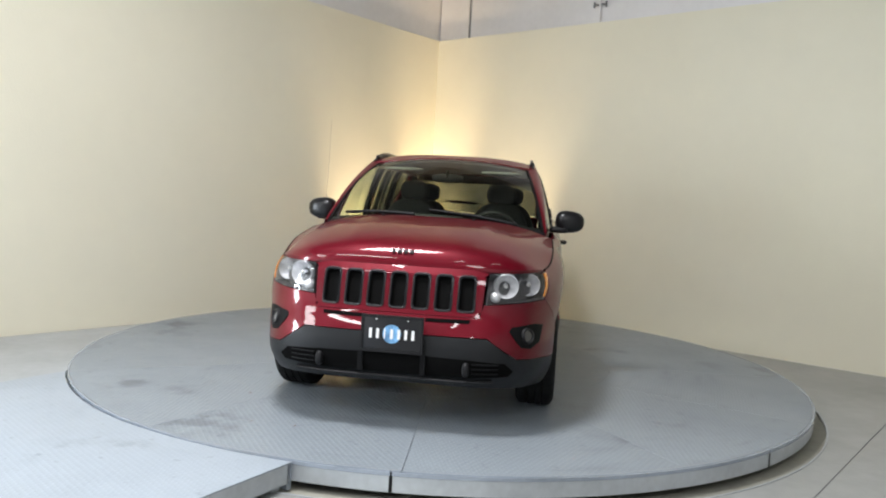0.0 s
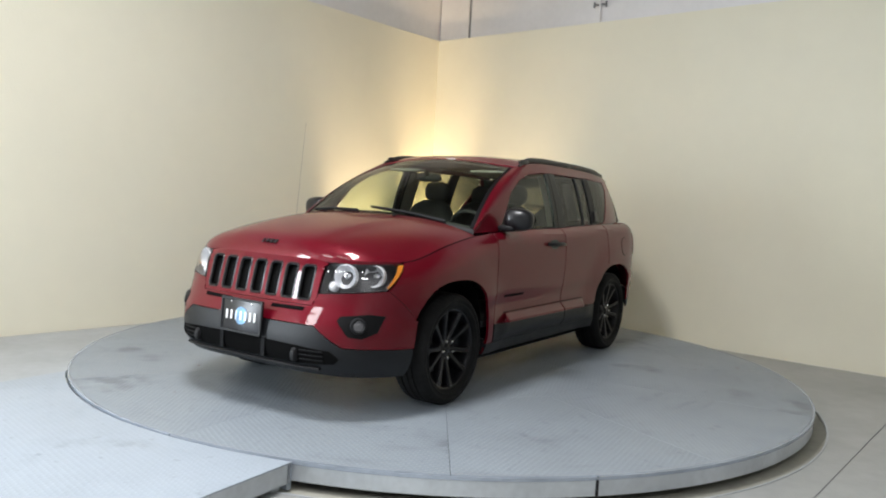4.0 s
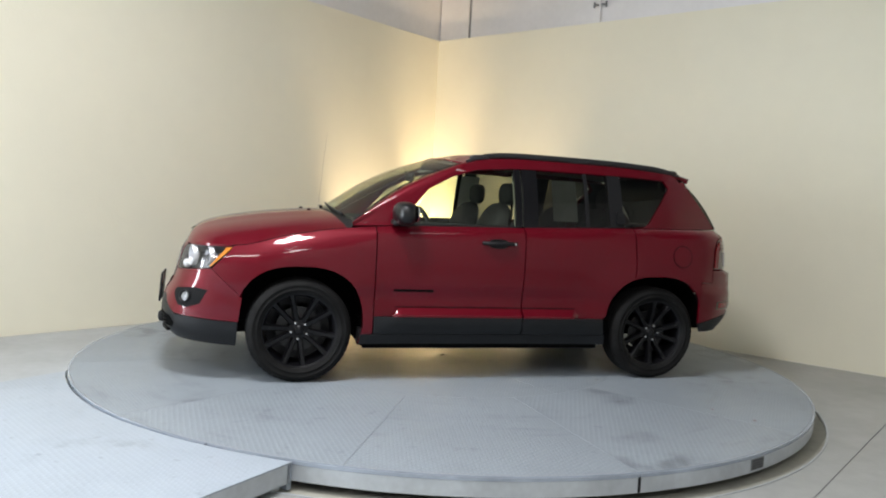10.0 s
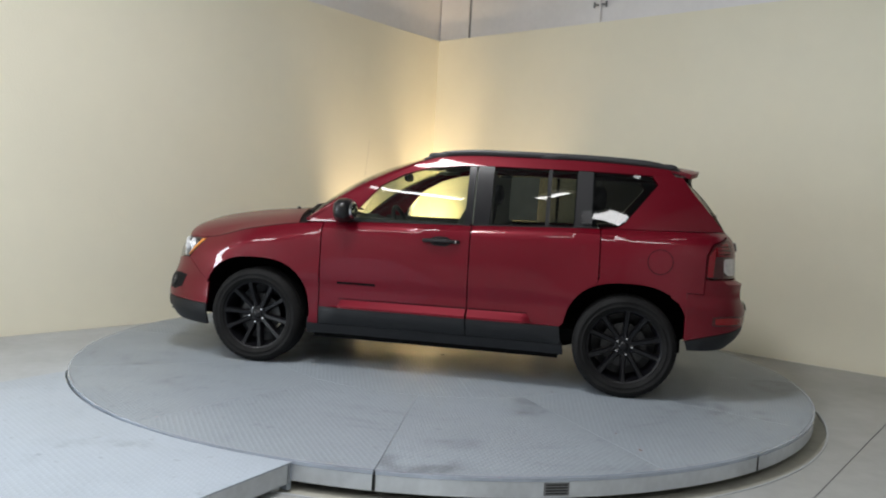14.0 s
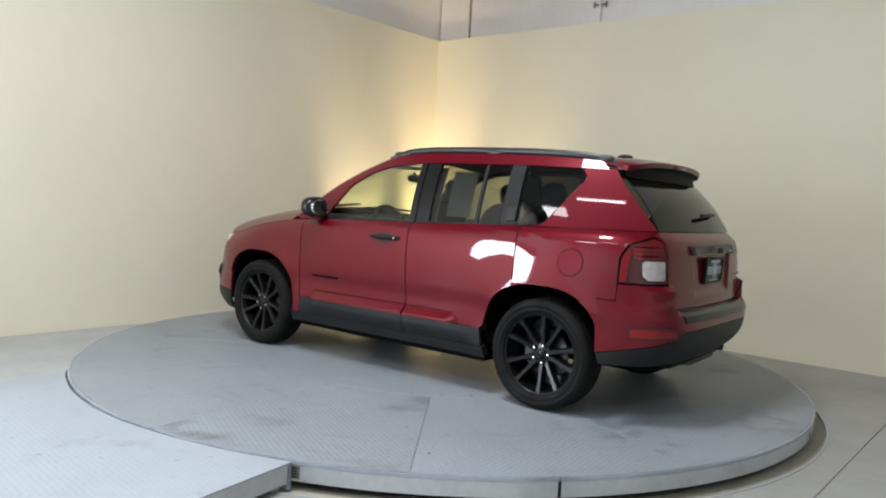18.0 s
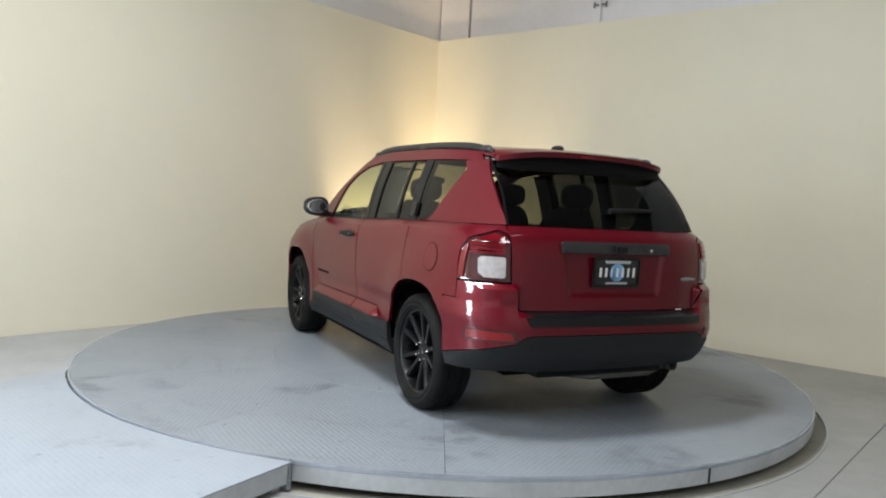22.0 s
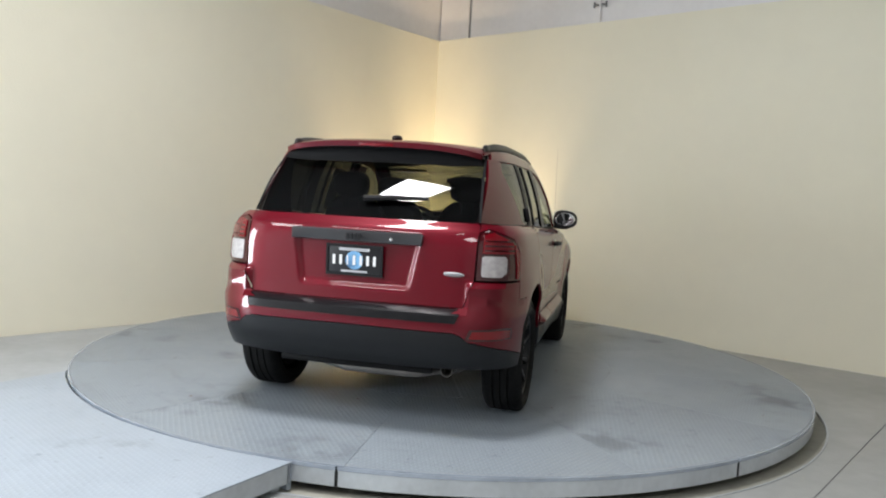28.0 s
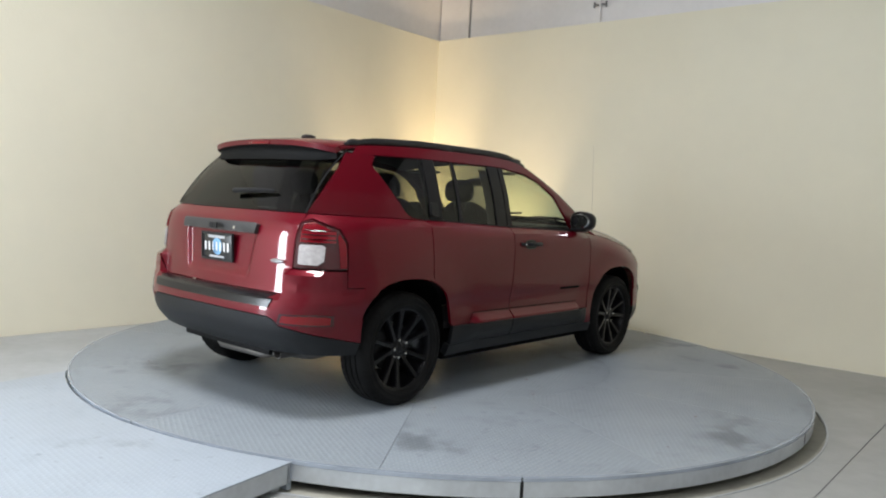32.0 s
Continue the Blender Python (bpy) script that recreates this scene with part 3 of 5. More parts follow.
def ledge(u, z):
    """Door moulding: a chamfer that faces up over an upright lower edge."""
    return body(u, z) + Vector((0, 0.002 + 0.044 * min(1, max(0, (0.512 - z) / 0.046)) * sstep(-0.71, -0.62, body(u, z).x) * sstep(0.72, 0.66, body(u, z).x), 0))


def skirt(u, z):
    """Door cladding: proud under the moulding, drawn in towards the sill and the wheel arches."""
    b = body(u, z)
    return b + Vector((0, 0.004 + 0.040 * sstep(0.30, 0.40, z) * sstep(-0.90, -0.66, b.x) * sstep(0.84, 0.68, b.x), 0))


def on_body(u, z, sg=1, lift=0.0):
    """A frame on the body whose z axis is the outward normal."""
    p = body(u, z)
    n = (body(u, z + 0.01) - body(u, z - 0.01)).cross(body(u + 0.004, z) - body(u - 0.004, z)).normalized()
    if n.x * (1 if u < 1.5 else -1) + n.y < 0:
        n = -n
    p, n = p + n * lift, n.copy()
    p.y, n.y = p.y * sg, n.y * sg
    return Matrix.Translation(p) @ n.to_track_quat("Z", "Y").to_matrix().to_4x4()


def us(x, z):
    """u of a point on the side."""
    if x > X0F:
        q = min(0.9999, (x - X0F) / (smooth_tab(FX, z) - X0F))
        return 1 - math.degrees(math.atan2(q, (1 - q ** PF) ** (1 / PF))) / 90
    if x < X0R:
        q = min(0.9999, (x - X0R) / (smooth_tab(RX, z) - X0R))
        return 2 + math.degrees(math.atan2(q, (1 - q ** PR) ** (1 / PR))) / 90
    return 1 + (x - X0F) / (X0R - X0F)


def uy(y, z, rear=False):
    """u of a point on the front or the rear, by its distance from the middle."""
    lo, hi = (2.0, 3.0) if rear else (0.0, 1.0)
    for _ in range(30):
        m = (lo + hi) / 2
        if (body(m, z).y > y) == rear:
            lo = m
        else:
            hi = m
    return (lo + hi) / 2


def outline(pts, step=0.04):
    """Points ('s', x, z), ('f', y, z) or ('r', y, z) to an outline in (u, z)."""
    out = []
    n = len(pts)
    conv = {"s": lambda a, z: us(a, z), "f": lambda a, z: uy(a, z), "r": lambda a, z: uy(a, z, True)}
    for i in range(n):
        p, q = pts[i], pts[(i + 1) % n]
        if p[0] == q[0]:
            k = max(1, int(math.hypot(q[1] - p[1], q[2] - p[2]) / step))
            out += [(conv[p[0]](p[1] + (q[1] - p[1]) * j / k, p[2] + (q[2] - p[2]) * j / k), p[2] + (q[2] - p[2]) * j / k) for j in range(k)]
        else:
            a, b = (conv[p[0]](p[1], p[2]), p[2]), (conv[q[0]](q[1], q[2]), q[2])
            k = 6
            out += [(a[0] + (b[0] - a[0]) * j / k, a[1] + (b[1] - a[1]) * j / k) for j in range(k)]
    return out


def arc_pts(cx, cz, r, a0, a1, n=18, kind="s", rz=None, square=2.6):
    rz = rz or r
    out = []
    for i in range(n + 1):
        a = radians(a0 + (a1 - a0) * i / n)
        c, s_ = math.cos(a), math.sin(a)
        q = (abs(c) ** square + abs(s_) ** square) ** (-1 / square)
        out.append((kind, cx + r * c * q, cz + rz * s_ * q))
    return out


def shell(pts, lift=0.0, depth=0.018, mirror=False, surf=None, du=0.05, dv=0.035):
    return panel(outline(pts), surf or body, du, dv, lift, depth, mirror)


def both(bms):
    """Joins a left and a right half into one mesh."""
    out = bmesh.new()
    for b in bms:
        me = bpy.data.meshes.new("tmp")
        b.to_mesh(me)
        b.free()
        out.from_mesh(me)
        bpy.data.meshes.remove(me)
    bad = [f for f in out.faces if all(abs(v.co.y) < 2e-4 for v in f.verts)]
    bmesh.ops.delete(out, geom=bad, context="FACES")
    bmesh.ops.remove_doubles(out, verts=out.verts, dist=2e-4)
    return out


def full(pts, **k):
    return both([shell(pts, **k), shell(pts, mirror=True, **k)])


def top_line(x0, x1, n=14):
    return [("s", x0 + (x1 - x0) * i / n, smooth_tab(ZTOP, x0 + (x1 - x0) * i / n)) for i in range(n + 1)]


def grid_mesh(fn, nu, nv, depth=0.0, dirn=(0, 0, -1)):
    bm = bmesh.new()
    g = [[bm.verts.new(fn(i / nu, j / nv)) for j in range(nv + 1)] for i in range(nu + 1)]
    for i in range(nu):
        for j in range(nv):
            bm.faces.new((g[i][j], g[i + 1][j], g[i + 1][j + 1], g[i][j + 1]))
    if depth:
        be = [e_ for e_ in bm.edges if len(e_.link_faces) == 1]
        m = {v: bm.verts.new(v.co + Vector(dirn) * depth) for v in {w for e_ in be for w in e_.verts}}
        for e_ in be:
            a, b = e_.verts
            bm.faces.new((a, b, m[b], m[a]))
    return bm


# greenhouse side: plane (u = -x, z)
def side(u, z):
    x = -u
    y = 0.802 - 0.30 * (z - 1.09) - 1.7 * max(0, z - 1.47) ** 2
    y += 0.014 * math.sin(math.pi * min(1, max(0, (z - 1.08) / 0.46)))
    y -= 0.012 * (x + 0.4) ** 2 - 0.003
    t = max(0, (-1.15 - x) / 0.78)
    y -= 0.12 * t * t
    t = max(0, x - 0.35)
    y -= 0.06 * t * t
    return Vector((x, y, z))


def roof_z(x):
    """Height of the edge of the roof."""
    return smooth_tab([(-1.75, 1.52), (-1.5, 1.553), (-0.9, 1.582), (-0.3, 1.586), (0.0, 1.570), (0.2, 1.522)], x)


ROOF_C = [(-1.8, 1.567), (-1.5, 1.598), (-1.0, 1.628), (-0.5, 1.638), (-0.1, 1.63), (0.1, 1.614), (0.27, 1.583)]


def wpane(pts, lift, depth, mirror, r=0.0, step=0.05, dv=0.05):
    p = [(-a, b) for a, b in pts]
    if r:
        p = rounded(p, r)
    return panel(densify(p, step), side, 0.06, dv, lift, depth, mirror)


def ws_pt(s, t):
    """Windscreen: s across (-1..1), t from base to top."""
    bx, by, bz = 1.10 - 0.13 * s * s, 0.755 * s, 1.145 - 0.066 * s * s
    tx, ty, tz = 0.25 - 0.09 * s * s, 0.585 * s, 1.585 - 0.05 * s * s
    k = 0.055 * math.sin(math.pi * t)
    return Vector((bx + (tx - bx) * t + k * 0.6, by + (ty - by) * t, bz + (tz - bz) * t + k * 0.8))


def rw_pt(s, t):
    """Rear window: s across, t from bottom to top."""
    bx, by, bz = -1.985 + 0.05 * s * s, 0.655 * s, 1.143
    tx, ty, tz = -1.655 + 0.05 * s * s, 0.607 * s, 1.53 - 0.01 * s * s
    k = 0.025 * math.sin(math.pi * t)
    return Vector((bx + (tx - bx) * t - k, by + (ty - by) * t, bz + (tz - bz) * t + k * 0.6))


NOSE_X = {}


def hood_pt(s, t):
    """Bonnet: s across, t from the windscreen to the nose; its sides follow the wings."""
    if 1 not in NOSE_X:
        NOSE_X[1] = body(uy(0.775, 0.884), 0.884).x
    xe = 1.03 + (NOSE_X[1] - 1.03) * t
    ze = smooth_tab(ZTOP, xe)
    ye = body(us(xe, ze), ze).y - 0.007
    y = s * ye
    q = abs(y)
    xf = body(uy(min(q, 0.775), 0.884), 0.884).x
    xb = 1.135 - 0.105 * s * s
    x = xb + (xf - xb) * t
    zc = smooth_tab([(0, 1.143), (0.29, 1.112), (0.64, 1.062), (0.88, 1.008), (0.96, 0.965), (1, 0.894)], t)
    f = abs(s) ** 3.2
    z = zc + (ze + 0.002 - zc) * f
    # raised centre section
    if t < 0.98:
        z += 0.010 * (1 - sstep(0.42, 0.5, q + 0.12 * t)) * math.sin(math.pi * min(1, t * 1.02)) ** 0.5
    return Vector((x, y, z))


def build_car():
    car = new("suv")
    tagged(car, "cherry red compact sport utility vehicle with black wheels on the turntable", "car")

    def add(name, bm, material, parent=None, label="", **k):
        bm.transform(CAR)
        bmesh.ops.recalc_face_normals(bm, faces=bm.faces)
        if sum((f.calc_center_median() - Vector((0, 0, 0.95))).dot(f.normal) * f.calc_area() for f in bm.faces) < 0 and any(e_.is_boundary for e_ in bm.edges):
            bmesh.ops.reverse_faces(bm, faces=bm.faces)
        bm.faces.layers.int.new("keep")
        return part(name, bm, material, parent or car, label, **k)

    AR, AZ = 0.418, 0.357
    # bonnet, roof, windscreen, rear window
    add("bonnet", grid_mesh(lambda a, b: hood_pt(2 * a - 1, b), 40, 34, 0.02), M_PAINT)
    add("windscreen", grid_mesh(lambda a, b: ws_pt(2 * a - 1, 0.0 + 1.0 * b), 28, 16), M_GLASS)

    def roof_pt(a, b):
        s = 2 * a - 1
        xf, xr = ws_pt(s, 1).x + 0.01, -1.72 + 0.06 * s * s
        x = xf + (xr - xf) * b
        ze = roof_z(x) - 0.004
        ye = side(-x, ze).y
        zc = smooth_tab(ROOF_C, x)
        if b < 0.06:
            zc += (ws_pt(s, 1).z - zc) * (1 - b / 0.06) * (1 - abs(s) ** 3)
        return Vector((x, s * ye, zc + (ze - zc) * abs(s) ** 3))

    add("roof", grid_mesh(roof_pt, 36, 48, 0.012), M_PAINT)
    add("cowl", grid_mesh(lambda a, b: hood_pt(2 * a - 1, 0.03).lerp(ws_pt(2 * a - 1, 0.02), b) - Vector((0, 0, 0.03 * math.sin(math.pi * b) + 0.012 * (1 - b))), 28, 6), M_BLACK, label="black cowl panel under the windscreen")
    add("headliner", grid_mesh(lambda a, b: roof_pt(a, b) - Vector((0, 0, 0.03)), 12, 16), M_LINING, label="pale grey headliner")
    add("rear_window", grid_mesh(lambda a, b: rw_pt(2 * a - 1, b), 24, 14), M_REARGLASS)
    for mirror, tag in ((False, "left"), (True, "right")):
        k = dict(mirror=mirror)
        # front wing
        add("front_wing", shell([*top_line(0.835, 1.752), ("s", 1.78, 0.845), ("s", 1.885, 0.735), ("s", 1.69, 0.56), *arc_pts(AXLE, AZ, AR, 27, 176), ("s", 0.925, 0.26), ("s", 0.835, 0.26)], **k), M_PAINT)
        # doors
        fd = add("front_door", shell([("s", 0.827, 0.445), ("s", -0.236, 0.445), ("s", -0.236, 1.088), *top_line(-0.2, 0.827)[1:]], **k), M_PAINT)
        rd = add("rear_door", shell([("s", -0.244, 0.445), ("s", -0.875, 0.445), *arc_pts(-AXLE, AZ, AR, 16, 62, 8), ("s", -1.118, 0.80), *top_line(-1.112, -0.244)], **k), M_PAINT)
        # rear quarter
        add("rear_quarter", shell([("r", 0.652, 1.137), *top_line(-1.86, -1.120), ("s", -1.126, 0.80), *arc_pts(-AXLE, AZ, AR, 62, 155, 10), ("s", -1.70, 0.74), ("s", -1.838, 0.74), ("s", -1.841, 0.99), ("s", -1.885, 1.065), ("r", 0.70, 1.116), ("r", 0.655, 1.095)], **k), M_PAINT)
        # cladding
        add("door_cladding", shell([("s", 0.827, 0.33), ("s", -0.236, 0.33), ("s", -0.236, 0.450), ("s", 0.827, 0.450)], surf=skirt, depth=0.03, du=0.015, **k), M_GREY, fd, "dark grey door cladding")
        add("door_cladding", shell([("s", -0.244, 0.33), ("s", -0.893, 0.33), ("s", -0.88, 0.450), ("s", -0.244, 0.450)], surf=skirt, depth=0.03, du=0.015, **k), M_GREY, rd, "dark grey door cladding")
        add("door_moulding", shell([("s", 0.70, 0.452), ("s", -0.232, 0.452), ("s", -0.232, 0.512), ("s", 0.66, 0.508)], surf=ledge, depth=0.03, du=0.01, dv=0.012, **k), M_PAINT, fd)
        add("door_moulding", shell([("s", -0.248, 0.452), ("s", -0.70, 0.452), ("s", -0.655, 0.515), ("s", -0.248, 0.512)], surf=ledge, depth=0.03, du=0.01, dv=0.012, **k), M_PAINT, rd)
        # dark strips stand for the shadow line above the moulding
        add("moulding_shadow_line", shell([("s", 0.69, 0.513), ("s", -0.233, 0.517), ("s", -0.233, 0.523), ("s", 0.68, 0.518)], lift=0.0015, depth=0.003, du=0.03, dv=0.006, **k), M_LINER, fd)
        add("moulding_shadow_line", shell([("s", -0.247, 0.517), ("s", -0.66, 0.518), ("s", -0.655, 0.523), ("s", -0.247, 0.523)], lift=0.0015, depth=0.003, du=0.03, dv=0.006, **k), M_LINER, rd)
        add("sill", shell([("s", 0.92, 0.258), ("s", -0.915, 0.258), ("s", -0.905, 0.327), ("s", 0.915, 0.327)], lift=0.006, depth=0.05, **k), M_GREY, label="dark grey plastic sill")
        # greenhouse side
        apil = [(0.98, 1.052), (0.76, 1.185), (0.54, 1.318), (0.33, 1.437), (0.17, 1.522)]
        roofline = [(0.16 - 0.1 * i, roof_z(0.16 - 0.1 * i)) for i in range(1, 18)]
        add("roof_side_rail", wpane([*apil, *roofline, (-1.6, 1.497), (-1.5, 1.50), (-1.05, 1.512), (-0.36, 1.516), (-0.15, 1.512), (0.10, 1.486), (0.28, 1.430), (0.45, 1.335), (0.66, 1.09), (0.70, 1.066)], 0, 0.02, mirror, dv=0.015), M_PAINT)
        add("rear_pillar", wpane([(-1.6, 1.497), (-1.5, 1.50), (-1.44, 1.497), (-1.48, 1.44), (-1.27, 1.165), (-1.22, 1.135), (-1.12, 1.128), (-1.5, 1.132), (-1.935, 1.143), (-1.86, 1.23), (-1.785, 1.32), (-1.705, 1.41), (-1.64, 1.50)], 0, 0.02, mirror), M_PAINT)
        wf = wpane([(0.60, 1.078), (-0.19, 1.097), (-0.19, 1.499), (-0.095, 1.496), (0.11, 1.48), (0.27, 1.43), (0.46, 1.335)], -0.008, 0, mirror, 0.02)
        add("side_window", wf, M_GLASS, fd)
        add("window_surround", wpane([(0.70, 1.068), (-0.22, 1.093), (-0.22, 1.10), (0.60, 1.082)], 0.002, 0.012, mirror), M_BLACK, fd)
        add("pillar_trim", wpane([(-0.185, 1.097), (-0.234, 1.097), (-0.234, 1.509), (-0.185, 1.506)], 0.001, 0.02, mirror), M_GLOSSBLACK, fd)
        add("pillar_trim", wpane([(-0.246, 1.097), (-0.36, 1.10), (-0.36, 1.511), (-0.246, 1.509)], 0.001, 0.02, mirror), M_GLOSSBLACK, rd)
        add("side_window", wpane([(-0.36, 1.10), (-0.945, 1.12), (-0.945, 1.508), (-0.36, 1.511)], -0.008, 0, mirror), M_DARKGLASS, rd)
        if not mirror:
            add("window_sheet", wpane([(-0.485, 1.152), (-0.68, 1.156), (-0.68, 1.455), (-0.485, 1.452)], -0.018, 0.0, mirror), M_PAPER, rd, "pale paper sheet behind the glass")
        add("window_divider", wpane([(-0.74, 1.115), (-0.765, 1.115), (-0.765, 1.508), (-0.74, 1.508)], 0.001, 0.015, mirror), M_BLACK, rd)
        add("pillar_trim", wpane([(-0.94, 1.12), (-1.05, 1.126), (-1.045, 1.507), (-0.94, 1.509)], 0.001, 0.02, mirror), M_BLACK, rd)
        add("window_surround", wpane([(-0.25, 1.094), (-1.11, 1.126), (-1.11, 1.131), (-0.25, 1.101)], 0.002, 0.012, mirror), M_BLACK, rd)
        add("quarter_window", wpane([(-1.05, 1.13), (-1.24, 1.14), (-1.475, 1.44), (-1.44, 1.495), (-1.045, 1.508)], -0.004, 0.0, mirror, 0.03), M_REARGLASS)
        sg = -1 if mirror else 1
        ap = [(p[0], p[1]) for p in apil]

        def pillar_pt(a, b):
            q = ws_pt(1.0, b)
            i_ = min(len(ap) - 2, int(b * (len(ap) - 1)))
            f_ = b * (len(ap) - 1) - i_
            o = side(-(ap[i_][0] + (ap[i_ + 1][0] - ap[i_][0]) * f_), ap[i_][1] + (ap[i_ + 1][1] - ap[i_][1]) * f_)
            r_ = q.lerp(o, a) + Vector((0.012, 0.012, 0.008)) * math.sin(math.pi * a)
            return Vector((r_.x, sg * r_.y, r_.z))

        add("front_pillar", grid_mesh(pillar_pt, 6, 20), M_PAINT)
        add("screen_gasket", grid_mesh(lambda a, b: Vector((0, 0, 0.004)) + (lambda q: Vector((q.x, sg * q.y, q.z)))(ws_pt(0.972 + 0.033 * a, b)), 2, 20), M_BEZEL)
        add("pillar_lining", wpane([(-0.20, 1.09), (-0.37, 1.09), (-0.37, 1.52), (-0.20, 1.52)], -0.075, 0, mirror), M_LINING)
        add("pillar_lining", wpane([(-0.93, 1.10), (-1.06, 1.10), (-1.06, 1.52), (-0.93, 1.52)], -0.03, 0, mirror), M_TRIM)
        add("pillar_lining", wpane([(-1.46, 1.51), (-1.51, 1.44), (-1.30, 1.165), (-1.24, 1.12), (-1.86, 1.13), (-1.62, 1.50)], -0.035, 0, mirror), M_TRIM)
        # lamps
        build_headlamp(add, mirror)
        build_tail_lamp(add, mirror)
    # grille panel
    add("front_bumper", full([("f", 0.0, 0.535), ("f", 0.50, 0.535), ("f", 0.66, 0.425), ("s", 1.71, 0.40), ("s", 1.692, 0.5585), ("s", 1.887, 0.7325), ("f", 0.47, 0.70), ("f", 0.45, 0.632), ("f", 0.0, 0.632)]), M_PAINT)
    add("bumper_cladding", full([("f", 0.0, 0.262), ("f", 0.5, 0.258), ("s", 1.72, 0.235), ("s", 1.715, 0.397), ("f", 0.66, 0.42), ("f", 0.50, 0.53), ("f", 0.0, 0.53)]), M_GREY, label="dark grey lower bumper cladding")
    add("tailgate", full([("r", 0.0, 0.695), ("r", 0.60, 0.695), ("r", 0.65, 0.84), ("r", 0.655, 1.11), ("r", 0.645, 1.138), ("r", 0.0, 1.138)], du=0.006, dv=0.0125), M_PAINT)
    add("rear_bumper", full([("r", 0.0, 0.578), ("r", 0.57, 0.572), ("r", 0.61, 0.56), ("r", 0.65, 0.525), ("r", 0.70, 0.517), ("s", -1.705, 0.425), ("s", -1.702, 0.55), ("s", -1.705, 0.735), ("s", -1.843, 0.735), ("s", -1.848, 0.83), ("r", 0.655, 0.833), ("r", 0.605, 0.69), ("r", 0.0, 0.69)]), M_PAINT)
    add("rear_bumper_cladding", full([("r", 0.0, 0.352), ("r", 0.42, 0.352), ("r", 0.6, 0.362), ("s", -1.735, 0.36), ("s", -1.71, 0.420), ("r", 0.70, 0.512), ("r", 0.65, 0.520), ("r", 0.61, 0.555), ("r", 0.57, 0.567), ("r", 0.0, 0.573)]), M_GREY, label="dark grey lower bumper cladding")
    build_grille(add)
    build_under(add, car)
    build_wheels(add, car)
    build_car_details(add, car)
    return car


def build_headlamp(add, mirror):
    sg = -1 if mirror else 1
    pts = [("f", 0.478, 0.705), ("f", 0.49, 0.868), ("f", 0.66, 0.874), ("s", 1.755, 0.88), ("s", 1.785, 0.848), ("s", 1.90, 0.738)]
    h = add("headlamp", shell(pts, lift=-0.07, depth=-0.07, mirror=mirror), M_HOUSING, label="clear headlamp with chrome reflectors")
    add("lens", shell(pts, lift=-0.002, depth=0.0, mirror=mirror), M_LENS, h)
    for y, z, r, back in ((0.578, 0.802, 0.066, 0.02), (0.698, 0.808, 0.060, 0.02)):
        p = body(uy(y, z), z)
        back = max(back, p.x - body(uy(y + r * 0.8, z + 0.02), z + 0.02).x + 0.016)
        m = Matrix.Translation((p.x - back, sg * y, z)) @ Matrix.Rotation(radians(14 * sg), 4, "Z") @ Matrix.Rotation(radians(90), 4, "Y")
        b = bmesh.new()
        lathe(b, [(0.0, -0.055), (0.02, -0.048), (r * 0.45, -0.034), (r * 0.5, -0.028), (r * 0.78, -0.014), (r * 0.84, -0.006), (r * 0.97, 0.010), (r, 0.013), (r * 1.05, 0.008), (r * 1.05, -0.02)], 32, m)
        add("reflector_bowl", b, M_REFLECTOR, h, "chrome reflector bowl")
        b = bmesh.new()
        lathe(b, [(0, 0.0), (0.012, -0.004), (0.016, -0.016), (0.016, -0.05)], 16, m)
        add("bulb", b, M_CHROME, h)
    p = body(uy(0.535, 0.735), 0.735)
    add("indicator", blob(p.x - 0.045, sg * 0.525, 0.742, 0.03, 0.03, 0.03, 2.2, 14, 8), M_REFLECTOR, h)
    add("amber_marker", shell([("s", 1.893, 0.746), ("s", 1.79, 0.846), ("s", 1.762, 0.875), ("s", 1.798, 0.872), ("s", 1.822, 0.842), ("s", 1.899, 0.752)], lift=0.001, depth=0.008, mirror=mirror), M_AMBER, h, "amber side marker")


M_HOUSING = mat("dark_lamp_housing", (0.10, 0.10, 0.105), 0.3, 0.4, bump=0.3, bump_scale=60)


def build_tail_lamp(add, mirror):
    pts = [("r", 0.66, 0.843), ("r", 0.662, 1.085), ("r", 0.70, 1.108), ("s", -1.895, 1.058), ("s", -1.856, 0.99), ("s", -1.848, 0.843)]
    t = add("tail_lamp", shell(pts, lift=0.0015, depth=0.008, mirror=mirror), M_SMOKED, label="smoked tail lamp with red and white lenses")
    add("red_lens", shell([("r", 0.685, 0.985), ("r", 0.685, 1.08), ("r", 0.73, 1.092), ("s", -1.912, 1.045), ("s", -1.922, 0.985)], lift=0.007, depth=0.008, mirror=mirror), M_REDLENS, t)
    add("reversing_lens", shell([("r", 0.692, 0.862), ("r", 0.684, 0.872), ("r", 0.684, 0.962), ("r", 0.692, 0.972), ("r", 0.79, 0.972), ("r", 0.802, 0.96), ("r", 0.802, 0.885), ("r", 0.78, 0.862)], lift=0.007, depth=0.008, mirror=mirror, du=0.012, dv=0.02), M_CLEARLENS, t, "white reversing lens")
    for z in (0.998, 1.022, 1.046):
        add("lamp_strip", shell([("r", 0.692, z), ("s", -1.92, z), ("s", -1.918, z + 0.007), ("r", 0.692, z + 0.007)], lift=0.0085, depth=0.004, mirror=mirror, dv=0.007), M_SMOKED, t)
    add("side_lens", shell([("s", -1.854, 0.850), ("s", -1.898, 0.850), ("s", -1.908, 1.02), ("s", -1.898, 1.035), ("s", -1.862, 0.985)], lift=0.007, depth=0.008, mirror=mirror), M_REDLENS, t)


